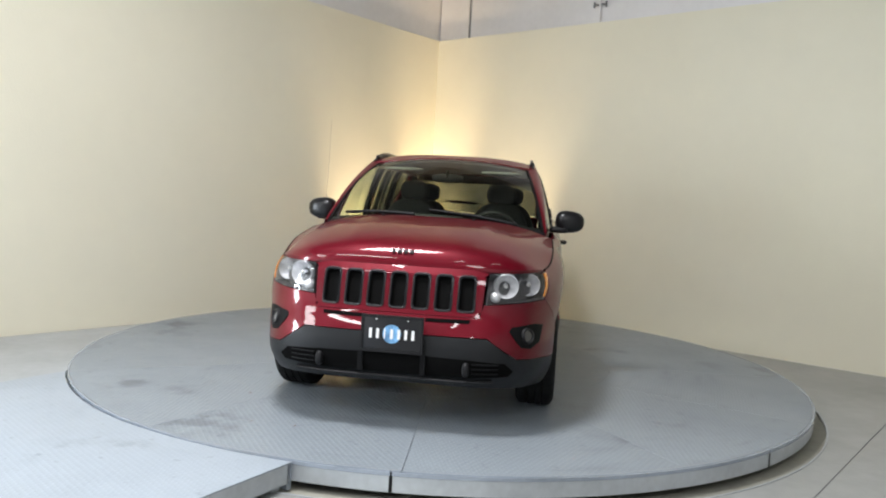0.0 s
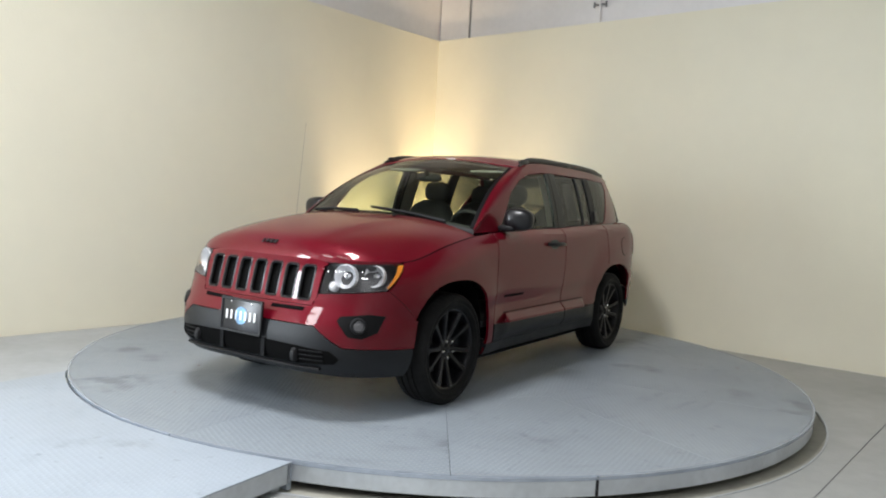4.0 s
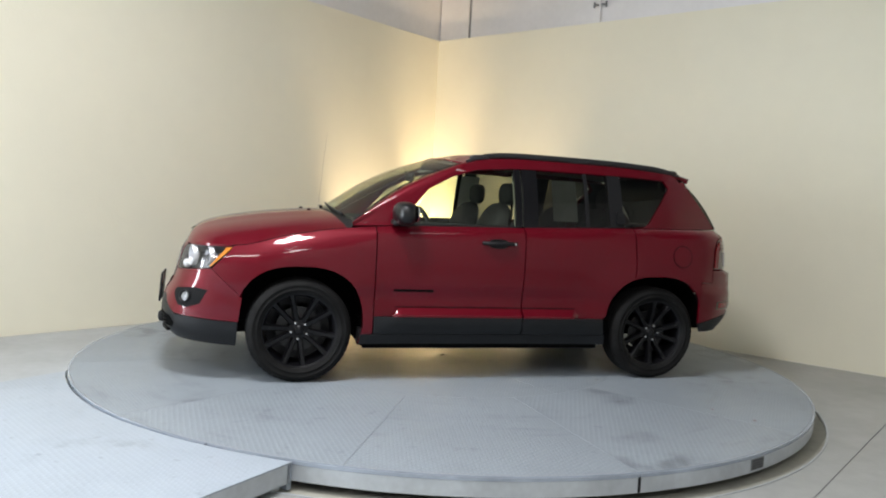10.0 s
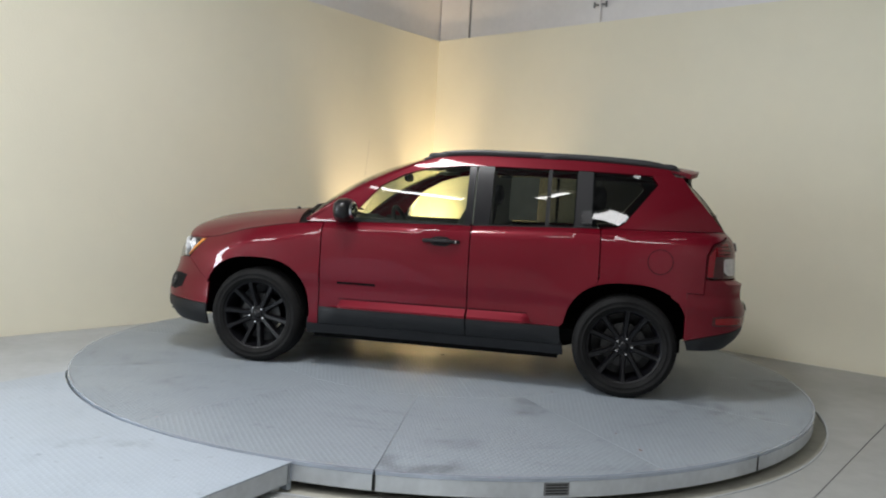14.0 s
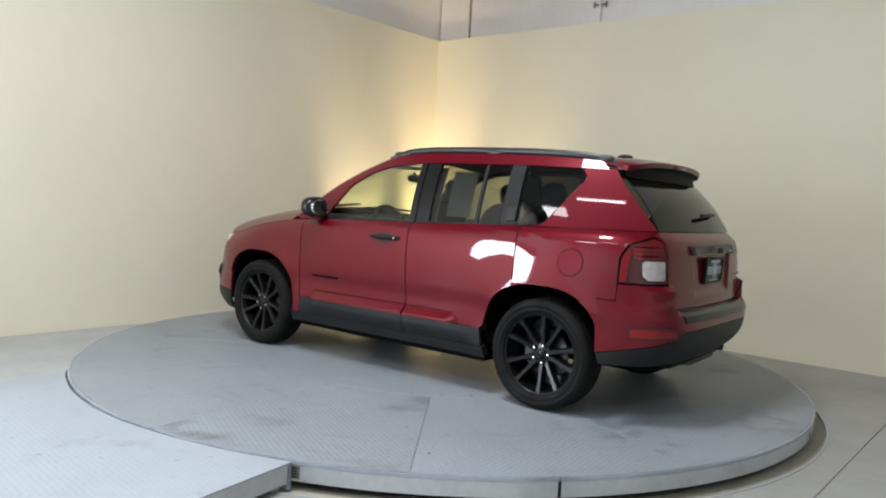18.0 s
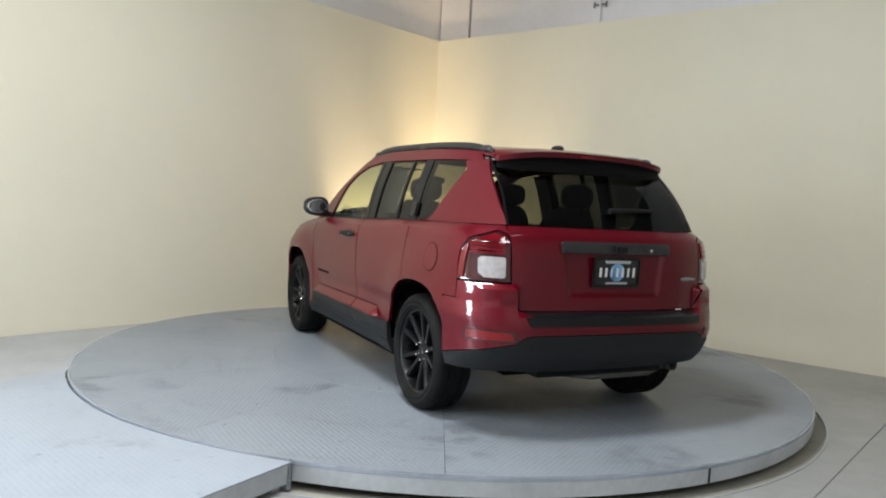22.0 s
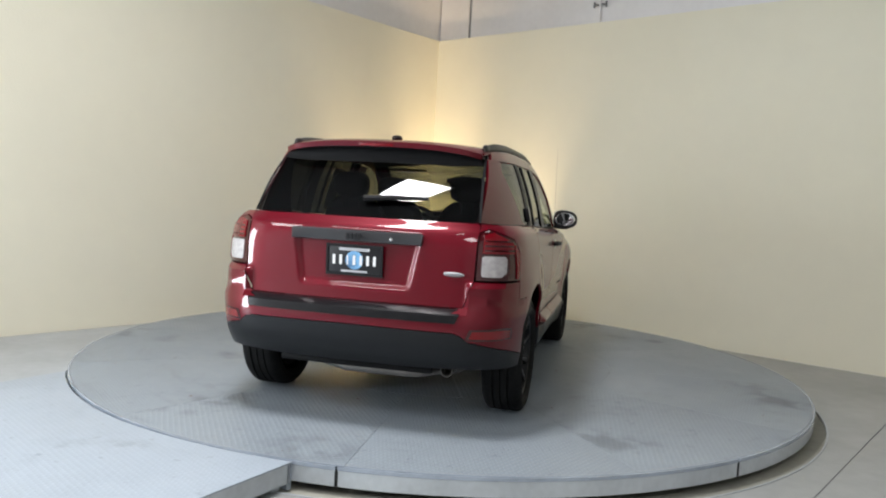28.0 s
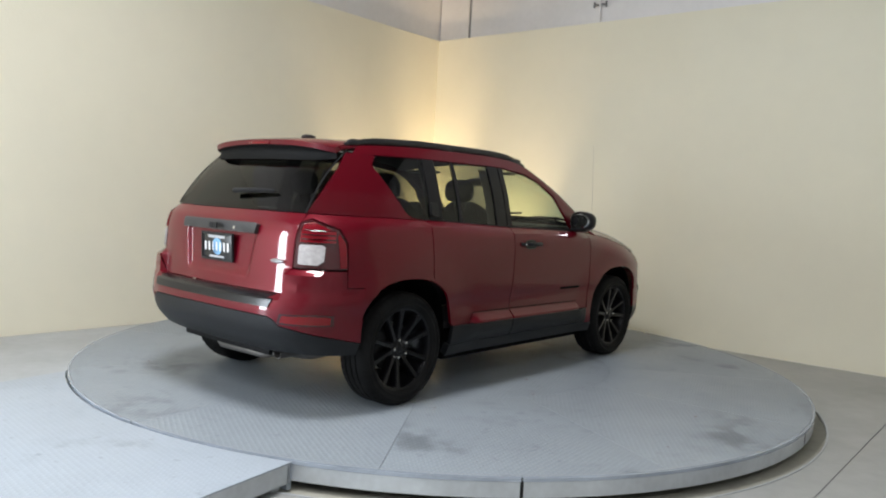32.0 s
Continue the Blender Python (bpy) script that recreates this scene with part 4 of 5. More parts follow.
M_SMOKED = mat("smoked_red_lens", (0.045, 0.0012, 0.003), 0.12, 0.0, 0.5)


def build_grille(add):
    z0, z1 = 0.658, 0.848
    full_w, n = 0.437, 7
    pitch = 2 * full_w / n
    hw = pitch / 2 - 0.017
    polys = [[("f", 0.0, 0.635), ("f", 0.452, 0.635), ("f", 0.445, z0), ("f", 0.0, z0)], [("f", 0.0, z1), ("f", 0.46, z1), ("f", 0.487, 0.868), ("f", 0.40, 0.884), ("f", 0.0, 0.884)]]
    for k in range(4):
        c = pitch * (k + 0.5)
        a, b = c - 0.017, c + 0.017
        if k == 3:
            b = 0.46
        polys.append([("f", a, z0), ("f", b, z0), ("f", b + (0.01 if k == 3 else 0), z1), ("f", a, z1)])
    bms = [shell(p, mirror=m, depth=0.006, du=0.02) for p in polys for m in (False, True)]
    g = add("grille", both(bms), M_PAINT, label="seven-slot grille with black mesh")
    add("mesh", full([("f", 0.0, 0.64), ("f", 0.45, 0.64), ("f", 0.46, 0.86), ("f", 0.0, 0.86)], lift=-0.03, depth=0), M_MESH, g, "black honeycomb mesh")
    for k in range(7):
        c = pitch * (k - 3)
        loop = rounded([(c - hw, z0), (c + hw, z0), (c + hw, z1), (c - hw, z1)], 0.025, 4)
        loop.append(loop[0])
        pts = []
        for y, z in loop:
            p = body(uy(abs(y), z), z)
            pts.append((p.x - 0.006, y, z))
        b = tube(pts, 0.0095, 6, close=False)
        add("slot_frame", b, M_SLOTFRAME, g, "satin dark slot frame")


M_PAPER = mat("pale_paper", (0.28, 0.29, 0.28), 0.9, scale=12, vary=0.15)
M_SLOTFRAME = mat("satin_dark_chrome", (0.016, 0.016, 0.018), 0.3, 0.4)
M_MESH = mat("black_mesh", (0.004, 0.004, 0.004), 0.7, bump=0.5, bump_scale=120, spec=0.08)


def build_under(add, car):
    add("underbody", boxes((-1.72, 1.9, -0.48, 0.48, 0.27, 0.36), (-0.88, 0.88, -0.8, 0.8, 0.22, 0.34), (-1.0, 0.9, -0.78, 0.78, 0.34, 0.42)), M_LINER, smooth=False)
    for ax in (AXLE, -AXLE):
        for s in (1, -1):
            bm = bmesh.new()
            n = 36
            g = []
            for i in range(n + 1):
                a = radians((2 if ax > 0 else -14) + 192 * i / n)
                ca, sa = math.cos(a), math.sin(a)
                q = (abs(ca) ** 2.6 + abs(sa) ** 2.6) ** (-1 / 2.6)
                g.append([bm.verts.new((ax + r * q * ca, y * s, 0.357 + r * q * sa)) for r, y in ((0.05, 0.5), (0.436, 0.5), (0.436, 0.80))])
            for i in range(n):
                for j in range(2):
                    bm.faces.new((g[i][j], g[i + 1][j], g[i + 1][j + 1], g[i][j + 1]))
            add("wheel_well", bm, M_LINER)


def wheel_mesh_parts():
    tyre = bmesh.new()
    half = [(0.246, 0.083), (0.254, 0.098), (0.27, 0.105), (0.274, 0.1085), (0.279, 0.1085), (0.283, 0.106), (0.30, 0.107), (0.304, 0.1095), (0.308, 0.108), (0.318, 0.104), (0.328, 0.098), (0.339, 0.087), (0.345, 0.072), (0.345, 0.046), (0.337, 0.044), (0.337, 0.037), (0.345, 0.035), (0.345, 0.005), (0.338, 0.003)]
    prof = [(r, -y) for r, y in half] + [(r, y) for r, y in reversed(half)]
    lathe(tyre, [(r, y * 1.07) for r, y in prof], 150)
    # shoulder blocks: every third stretch is cut back
    for v in tyre.verts:
        r, k = math.hypot(v.co.x, v.co.y), round(math.degrees(math.atan2(v.co.y, v.co.x)) / 2.4) % 3
        if k == 0 and abs(v.co.z) > 0.07 and r > 0.32:
            v.co.x, v.co.y, v.co.z = v.co.x * (1 - 0.003 / r), v.co.y * (1 - 0.003 / r), v.co.z * 0.985
    rim = bmesh.new()
    lathe(rim, [(0.15, -0.09), (0.215, -0.085), (0.22, 0.0), (0.23, 0.07), (0.238, 0.088), (0.25, 0.094), (0.254, 0.09), (0.25, 0.08)], 64)
    disc = bmesh.new()
    lathe(disc, [(0.06, 0.0), (0.15, 0.0), (0.15, -0.02), (0.06, -0.02)], 40)
    hub = bmesh.new()
    lathe(hub, [(0, 0.072), (0.02, 0.071), (0.028, 0.066), (0.033, 0.058), (0.066, 0.052), (0.072, 0.04), (0.07, 0.0)], 32)
    return tyre, rim, disc, hub


def spoke_mesh():
    bm = bmesh.new()
    rows = [(0.055, 0.022, 0.056), (0.09, 0.017, 0.062), (0.15, 0.0165, 0.072), (0.2, 0.018, 0.081), (0.243, 0.024, 0.088)]
    g = []
    for r, hw, top in rows:
        g.append([bm.verts.new(p) for p in ((r, -hw, top - 0.05), (r, -hw, top - 0.012), (r, -hw * 0.6, top), (r, hw * 0.6, top), (r, hw, top - 0.012), (r, hw, top - 0.05))])
    for a, b in zip(g, g[1:]):
        for k in range(5):
            bm.faces.new((a[k], b[k], b[k + 1], a[k + 1]))
    return bm


def build_wheels(add, car):
    for ax in (AXLE, -AXLE):
        for s in (1, -1):
            m = Matrix.Translation((ax, 0.762 * s, WHEEL_R)) @ Matrix.Rotation(radians(-90 * s), 4, "X") @ Matrix.Rotation(radians(11 if ax > 0 else 35), 4, "Z")
            tyre, rim, disc, hub = wheel_mesh_parts()
            for b in (tyre, rim, disc, hub):
                b.transform(m)
            w = add("wheel", rim, M_GLOSSBLACK, label="gloss black ten-spoke alloy wheel")
            add("tyre", tyre, M_RUBBER, w, "worn black tyre")
            add("brake_disc", disc, M_STEELGREY, w)
            add("hub", hub, M_GLOSSBLACK, w)
            for i in range(10):
                b = spoke_mesh()
                a = 72 * (i // 2) + (-15.5 if i % 2 else 15.5)
                b.transform(m @ Matrix.Rotation(radians(a), 4, "Z"))
                add("spoke", b, M_GLOSSBLACK, w)
            for i in range(5):
                b = bmesh.new()
                lathe(b, [(0, 0.016), (0.007, 0.015), (0.0095, 0.008), (0.0095, -0.01)], 10, Matrix.Translation((0.055 * math.cos(radians(72 * i)), 0.055 * math.sin(radians(72 * i)), 0.064)))
                b.transform(m)
                add("lug_nut", b, M_CHROME, w, "chrome lug nut")


def tube(pts, r, n=8, flat=1.0, close=True):
    """A round bar along points; r is a number or one radius for each point."""
    bm = bmesh.new()
    pts = [Vector(p) for p in pts]
    rings = []
    for i, p in enumerate(pts):
        w = (pts[min(i + 1, len(pts) - 1)] - pts[max(i - 1, 0)]).normalized()
        up = Vector((0, 0, 1)) if abs(w.z) < 0.9 else Vector((1, 0, 0))
        a = w.cross(up).normalized()
        b = a.cross(w)
        q = r[i] if isinstance(r, (list, tuple)) else r
        rings.append([bm.verts.new(p + a * q * math.cos(2 * math.pi * k / n) + b * q * flat * math.sin(2 * math.pi * k / n)) for k in range(n)])
    for a, b in zip(rings, rings[1:]):
        for k in range(n):
            bm.faces.new((a[k], a[(k + 1) % n], b[(k + 1) % n], b[k]))
    if close:
        bm.faces.new(rings[0][::-1])
        bm.faces.new(rings[-1])
    return bm


def blob(cx, cy, cz, rx, ry, rz, p=2.6, n=20, m=12, shape=None):
    """A rounded box (superellipsoid); shape may bend its points."""
    bm = bmesh.new()

    def sp(v):
        return math.copysign(abs(v) ** (2 / p), v)

    g = []
    for j in range(m + 1):
        b = -math.pi / 2 + math.pi * j / m
        row = []
        for i in range(n):
            a = 2 * math.pi * i / n
            v = Vector((rx * sp(math.cos(b)) * sp(math.cos(a)), ry * sp(math.cos(b)) * sp(math.sin(a)), rz * sp(math.sin(b))))
            if shape:
                v = shape(v)
            row.append(bm.verts.new((cx + v.x, cy + v.y, cz + v.z)))
        g.append(row)
    for a, b in zip(g, g[1:]):
        for i in range(n):
            bm.faces.new((a[i], a[(i + 1) % n], b[(i + 1) % n], b[i]))
    bmesh.ops.remove_doubles(bm, verts=bm.verts, dist=1e-4)
    return bm


def plate(add, name, m, label, wide=0.31, high=0.155, back=False):
    """Black plate with white bars for the lettering and a blue round picture, in its own plane (x across, y up)."""
    b = bmesh.new()
    box(b, -wide / 2, wide / 2, -high / 2, high / 2, -0.006, 0.0, bevel=0.003, m=m)
    p = add(name, b, M_PLATE, label=label)
    b = bmesh.new()
    for x0, x1, y0, y1 in ((-wide / 2 - 0.006, wide / 2 + 0.006, high / 2 - 0.008, high / 2 + 0.006), (-wide / 2 - 0.006, wide / 2 + 0.006, -high / 2 - 0.006, -high / 2 + 0.008), (-wide / 2 - 0.006, -wide / 2 + 0.006, -high / 2 + 0.009, high / 2 - 0.009), (wide / 2 - 0.006, wide / 2 + 0.006, -high / 2 + 0.009, high / 2 - 0.009)):
        box(b, x0, x1, y0, y1, -0.008, 0.005, m=m)
    add("plate_frame", b, M_BLACK, p, smooth=False)
    b = bmesh.new()
    lathe(b, [(0, 0.002), (0.05, 0.002), (0.05, 0.0)], 32, m)
    add("round_picture", b, M_BLUE, p, "blue and white round picture")
    for i in range(7):
        x = -0.115 + 0.0383 * i
        b = bmesh.new()
        w = 0.004 if i == 2 else 0.008
        box(b, x - w, x + w, -0.026, 0.026, 0.0026, 0.0042, bevel=0.001, m=m)
        add("letter_bar", b, M_WHITE, p, smooth=False)
    if back:
        for y, w, h in ((0.058, 0.085, 0.016), (-0.06, 0.075, 0.011)):
            b = bmesh.new()
            box(b, -w, w, y - h / 2, y + h / 2, 0.0026, 0.004, m=m)
            add("text_bar", b, M_GREYPRINT, p, smooth=False)
    for x in (-0.085, 0.085):
        b = bmesh.new()
        lathe(b, [(0, 0.006), (0.005, 0.005), (0.006, 0.0)], 10, m @ Matrix.Translation((x, high / 2 - 0.017, 0)))
        add("screw", b, M_CHROME, p)


M_BEZEL = mat("matt_black_bezel", (0.005, 0.005, 0.0055), 0.6, spec=0.12, bump=0.1, bump_scale=150)
M_PLATE = mat("black_plate", (0.012, 0.012, 0.014), 0.3)
M_GREYPRINT = mat("pale_grey_print", (0.45, 0.45, 0.47), 0.5)
M_BRUSHED = mat("satin_dark_grey_bar", (0.045, 0.045, 0.048), 0.32, 0.35)


def front_m(y, z, lift=0.0):
    """Frame on the nose: x across (seen from ahead), y up, z outwards."""
    p = body(uy(abs(y), z), z)
    return Matrix.Translation((p.x + lift, y, z)) @ Matrix.Rotation(radians(90), 4, "Z") @ Matrix.Rotation(radians(90), 4, "X")


def rear_m(x, y, z, tilt=0.0):
    return Matrix.Translation((x, y, z)) @ Matrix.Rotation(radians(-90), 4, "Z") @ Matrix.Rotation(radians(90 + tilt), 4, "X")


def build_car_details(add, car):
    for sg in (1, -1):
        mirror = sg < 0
        # roof rail
        n = 24
        pts, rs = [], []
        for i in range(n + 1):
            t = i / n
            x = 0.16 - 1.78 * t
            lift = 0.018 * min(1, math.sin(math.pi * t) * 3.2)
            z = roof_z(x) + lift + 0.006
            y = side(-x, roof_z(x)).y - 0.028 + 0.006 * t
            pts.append((x, sg * y, z))
            rs.append(0.009 + 0.0045 * min(1, math.sin(math.pi * t) * 3))
        rail = add("roof_rail", tube(pts, rs, 10, 1.7), M_RAIL, label="dark grey roof rail")
        for x in (0.06, -0.74, -1.53):
            z = roof_z(x)
            y = side(-x, z).y - 0.028
            add("rail_foot", blob(x, sg * y, z + 0.014, 0.075, 0.019, 0.024, 2.4), M_RAIL, rail)
        # dark bar in the seam between bonnet and wing stands for its shadow
        gap = [hood_pt(1.0, 0.02 + 0.95 * i / 24) for i in range(25)]
        add("bonnet_gap", tube([(p.x, sg * (p.y + 0.004), p.z - 0.004) for p in gap], 0.005, 6), M_LINER)
        # door mirror
        mx, my = (0.655, 0.93) if sg > 0 else (0.685, 0.885)
        mh = add("door_mirror", blob(mx, sg * my, 1.152, 0.076, 0.102, 0.078, 2.7, 24, 14, lambda v: Vector((v.x * (1.0 - 0.25 * sg * v.y / 0.105), v.y, v.z * (1 - 0.12 * sg * v.y / 0.105)))), M_MIRRORCAP, label="satin dark grey door mirror")
        b = bmesh.new()
        lathe(b, [(0, 0.001), (0.055, 0.001), (0.06, -0.01)], 24, Matrix.Translation((mx - 0.076, sg * my, 1.153)) @ Matrix.Rotation(radians(-90), 4, "Y") @ Matrix.Diagonal((0.95, 1.45, 1, 1)))
        add("mirror_glass", b, M_MIRROR, mh)
        add("mirror_arm", blob(0.675, sg * 0.858, 1.092, 0.06, 0.07, 0.024, 3), M_BLACK, mh)
        # handle on the front door
        pt = [body(us(x, 0.975), 0.975) for x in (0.085, 0.05, -0.04, -0.13, -0.165)]
        h = add("door_handle", tube([(p.x, sg * (p.y + d), p.z) for p, d in zip(pt, (0.004, 0.03, 0.036, 0.03, 0.004))], [0.014, 0.017, 0.018, 0.017, 0.014], 10, 0.85), M_BLACK, label="black door handle")
        add("handle_cup", shell(arc_pts(-0.035, 0.972, 0.075, 0, 345, 16, rz=0.034), lift=0.0015, depth=0.004, mirror=mirror), M_GLOSSBLACK, h)
        b = bmesh.new()
        p = body(us(-0.145, 0.975), 0.975)
        lathe(b, [(0, 0.003), (0.008, 0.003), (0.009, 0)], 12, Matrix.Translation((p.x, sg * (p.y + 0.036), p.z)) @ Matrix.Rotation(radians(-90 * sg), 4, "X"))
        add("lock", b, M_CHROME, h)
        # concealed handle on the rear door pillar
        add("pillar_handle", wpane([(-0.985, 1.145), (-1.055, 1.15), (-1.05, 1.235), (-0.985, 1.235)], 0.016, 0.02, mirror, 0.012), M_MIRRORCAP, label="grey concealed door handle")
        # badge bar on the door
        add("door_badge", shell([("s", 0.70, 0.622), ("s", 0.42, 0.622), ("s", 0.42, 0.638), ("s", 0.70, 0.638)], lift=0.002, depth=0.003, mirror=mirror, dv=0.016), M_LINER, label="black bar-shaped door badge")
        # fog lamp
        f = add("fog_lamp_bezel", shell([("f", 0.625, 0.592), ("f", 0.615, 0.57), ("f", 0.68, 0.485), ("f", 0.73, 0.474), ("f", 0.775, 0.505), ("f", 0.79, 0.595), ("f", 0.74, 0.607)], lift=0.0015, depth=0.01, mirror=mirror, du=0.02, dv=0.02), M_BEZEL, label="black fog lamp bezel")
        b = bmesh.new()
        fm = on_body(uy(0.712, 0.545), 0.545, sg)
        lathe(b, [(0.029, 0.003), (0.036, 0.012), (0.042, 0.010), (0.046, -0.004)], 28, fm)
        ring = add("fog_lamp", b, M_BLACK, f)
        b = bmesh.new()
        lathe(b, [(0, 0.005), (0.018, 0.0045), (0.031, 0.002)], 24, fm)
        add("fog_lens", b, M_FOGLENS, f, "clear fog lamp lens")
        # reflectors in the rear bumper
        add("reflector_recess", shell([("r", 0.635, 0.535), ("r", 0.655, 0.592), ("r", 0.81, 0.596), ("r", 0.845, 0.588), ("r", 0.842, 0.530)], lift=0.0015, depth=0.006, mirror=mirror, du=0.02, dv=0.02), M_SMOKED)
        add("rear_reflector", shell([("r", 0.655, 0.545), ("r", 0.67, 0.582), ("r", 0.80, 0.586), ("r", 0.838, 0.578), ("r", 0.835, 0.538)], lift=0.003, depth=0.01, mirror=mirror, du=0.02, dv=0.02), M_REFLEXRED, label="red bumper reflector")
        # mud flaps behind the wheels
        for x in (0.912,):
            add("arch_edge", boxes((x - 0.012, x + 0.012, sg * 0.80 - 0.045, sg * 0.80 + 0.045, 0.25, 0.36)), M_BLACK, smooth=False)
    # front plate, slit, badge
    m = Matrix.Translation((2.235, 0, 0.53)) @ Matrix.Rotation(radians(90), 4, "Z") @ Matrix.Rotation(radians(86), 4, "X")
    plate(add, "front_plate", m, "black dealer plate with white bars and a blue disc", 0.325, 0.185)
    # black strip laid on the bumper stands for the shade in the slit
    for mirror in (False, True):
        add("bumper_slit", shell([("f", 0.165, 0.60), ("f", 0.40, 0.603), ("f", 0.405, 0.622), ("f", 0.165, 0.618)], lift=0.003, depth=0.006, mirror=mirror), M_LINER, label="narrow black strip for the shaded slit beside the plate")
    # flat black sheet stands for the shade inside the lower opening
    lo = add("lower_grille", full([("f", 0.0, 0.318), ("f", 0.40, 0.318), ("f", 0.62, 0.332), ("f", 0.645, 0.36), ("f", 0.60, 0.402), ("f", 0.40, 0.418), ("f", 0.0, 0.428)], lift=0.003, depth=0.004), M_LINER, label="black sheet for the shaded lower bumper opening")
    for y in (-0.17, 0.17):
        p = body(uy(abs(y), 0.37), 0.37)
        add("divider", boxes((p.x - 0.02, p.x + 0.012, y - 0.014, y + 0.014, 0.322, 0.428)), M_BEZEL, lo, smooth=False)
    for sg in (1, -1):
        for z in (0.345, 0.37, 0.395):
            add("fin", tube([body(uy(a, z), z) * 1 + Vector((0.006, 0, 0)) if sg > 0 else (lambda q: Vector((q.x + 0.006, -q.y, q.z)))(body(uy(a, z), z)) for a in (0.43, 0.5, 0.57)], 0.005, 6), M_BEZEL, lo)
        p = body(uy(0.40, 0.365), 0.365)
        add("tow_hook", blob(p.x + 0.0, sg * 0.40, 0.365, 0.03, 0.022, 0.04, 2.5, 12, 8), M_BLACK, lo)
    add("chin_lip", tube([(lambda q: Vector((q.x + 0.01, s_ * q.y, 0.296)))(body(uy(abs(a), 0.296), 0.296)) for a, s_ in [(abs(k) * 0.054, -1 if k < 0 else 1) for k in range(-10, 11)]], 0.016, 8, 0.6), M_BLACK, label="black chin lip")
    b = bmesh.new()
    for k, (x0, x1) in enumerate(((-0.06, -0.045), (-0.03, -0.008), (0.004, 0.026), (0.036, 0.06))):
        box(b, x0, x1, -0.015, 0.015, 0.0, 0.006, m=Matrix.Translation(hood_pt(0, 0.968)) @ Matrix.Rotation(radians(90), 4, "Z") @ Matrix.Rotation(radians(38), 4, "X"))
    add("bonnet_badge", b, M_BLACK, label="black bar-shaped bonnet badge", smooth=False)
    # washer jets
    for y in (-0.3, 0.3):
        p = hood_pt(y / 0.77, 0.12)
        add("washer_jet", blob(p.x, y, p.z + 0.006, 0.015, 0.012, 0.008, 2.2, 10, 6), M_BLACK)
    # wipers
    for y0, y1 in ((0.58, -0.02), (-0.12, -0.64)):
        a, b_ = ws_pt(y0 / 0.765, 0.005), ws_pt(y1 / 0.765, 0.05)
        mid = ws_pt((y0 + y1) / 2 / 0.765, 0.02)
        up = Vector((0.016, 0, 0.018))
        w = add("wiper", tube([a + up * 0.4, mid + up, b_ + up * 0.8], [0.012, 0.009, 0.006], 8), M_BLACK, label="black windscreen wiper")
        add("wiper_blade", tube([mid.lerp(a, 0.7) + up * 0.45, mid + up * 0.5, b_ + up * 0.4], 0.006, 6), M_RUBBER, w)
    # antenna on the right wing
    add("antenna", tube([(1.06, -0.755, 1.04), (1.05, -0.755, 1.08), (0.99, -0.755, 1.78)], [0.009, 0.0008, 0.0005], 6), M_BLACK, label="thin black whip antenna")
    # spoiler with brake light
    def spoil(a, b):
        s = 2 * a - 1
        x0, x1 = -1.62 + 0.05 * s * s, -1.80 + 0.05 * s * s + 0.05 * s ** 14
        y = s * (0.585 + 0.006 * b)
        z0 = smooth_tab(ROOF_C, -1.62) - 0.034 * abs(s) ** 3 + 0.006
        return Vector((x0 + (x1 - x0) * b, y, z0 - 0.012 * b * b - 0.014 * b - 0.010 * abs(s) ** 4 * b))
    sp_ = add("spoiler", grid_mesh(spoil, 32, 8, 0.03, (0.3, 0, -1)), M_PAINT)
    add("spoiler_underside", grid_mesh(lambda a, b: (spoil(0.02 + 0.96 * a, 0.985) + Vector((0.008, 0, -0.029))).lerp(rw_pt((2 * a - 1) * 0.97, 0.76 + 0.05 * (2 * a - 1) ** 6) + Vector((-0.006, 0, 0.003)), b) + Vector((0.02, 0, 0.012)) * math.sin(math.pi * b), 28, 8), M_BEZEL, sp_)
    b = bmesh.new()
    q = spoil(0.5, 1.0)
    box(b, q.x - 0.003, q.x + 0.02, -0.10, 0.10, q.z - 0.028, q.z - 0.013, bevel=0.003)
    add("brake_light", b, M_REDLENS, sp_, "red high-mounted brake light")
    # roof aerial
    add("roof_aerial", blob(-1.41, 0, smooth_tab(ROOF_C, -1.41) + 0.012, 0.055, 0.03, 0.02, 2.2, 14, 8), M_BLACK, label="small black roof aerial")
    # tailgate
    bar = add("tailgate_bar", full([("r", 0.0, 1.005), ("r", 0.365, 1.005), ("r", 0.372, 1.055), ("r", 0.36, 1.062), ("r", 0.0, 1.062)], lift=0.026, depth=0.03), M_BRUSHED, label="satin dark grey tailgate handle bar")
    for y in (-0.03, -0.01, 0.012, 0.032):
        add("badge_bar", boxes((-2.105, -2.096, y - 0.0075, y + 0.0075, 1.018, 1.05)), M_BLACK, bar, smooth=False)
    b = bmesh.new()
    lathe(b, [(0, 0.004), (0.009, 0.003), (0.01, 0)], 12, rear_m(-2.098, -0.21, 1.032))
    add("lock", b, M_CHROME, bar)
    plate(add, "rear_plate", rear_m(-2.068, 0, 0.906, 3), "black dealer plate with white bars and a blue disc", 0.31, 0.155, True)
    add("tailgate_badge", blob(-2.045, -0.545, 0.868, 0.006, 0.06, 0.013, 2.0, 16, 8), M_BADGE, label="small oval chrome badge")
    for sg in (1, -1):
        add("rear_window_gasket", grid_mesh(lambda a, b: rw_pt(sg * (0.982 + 0.022 * a), b) + Vector((-0.004, 0, 0.002)), 2, 14), M_BEZEL)
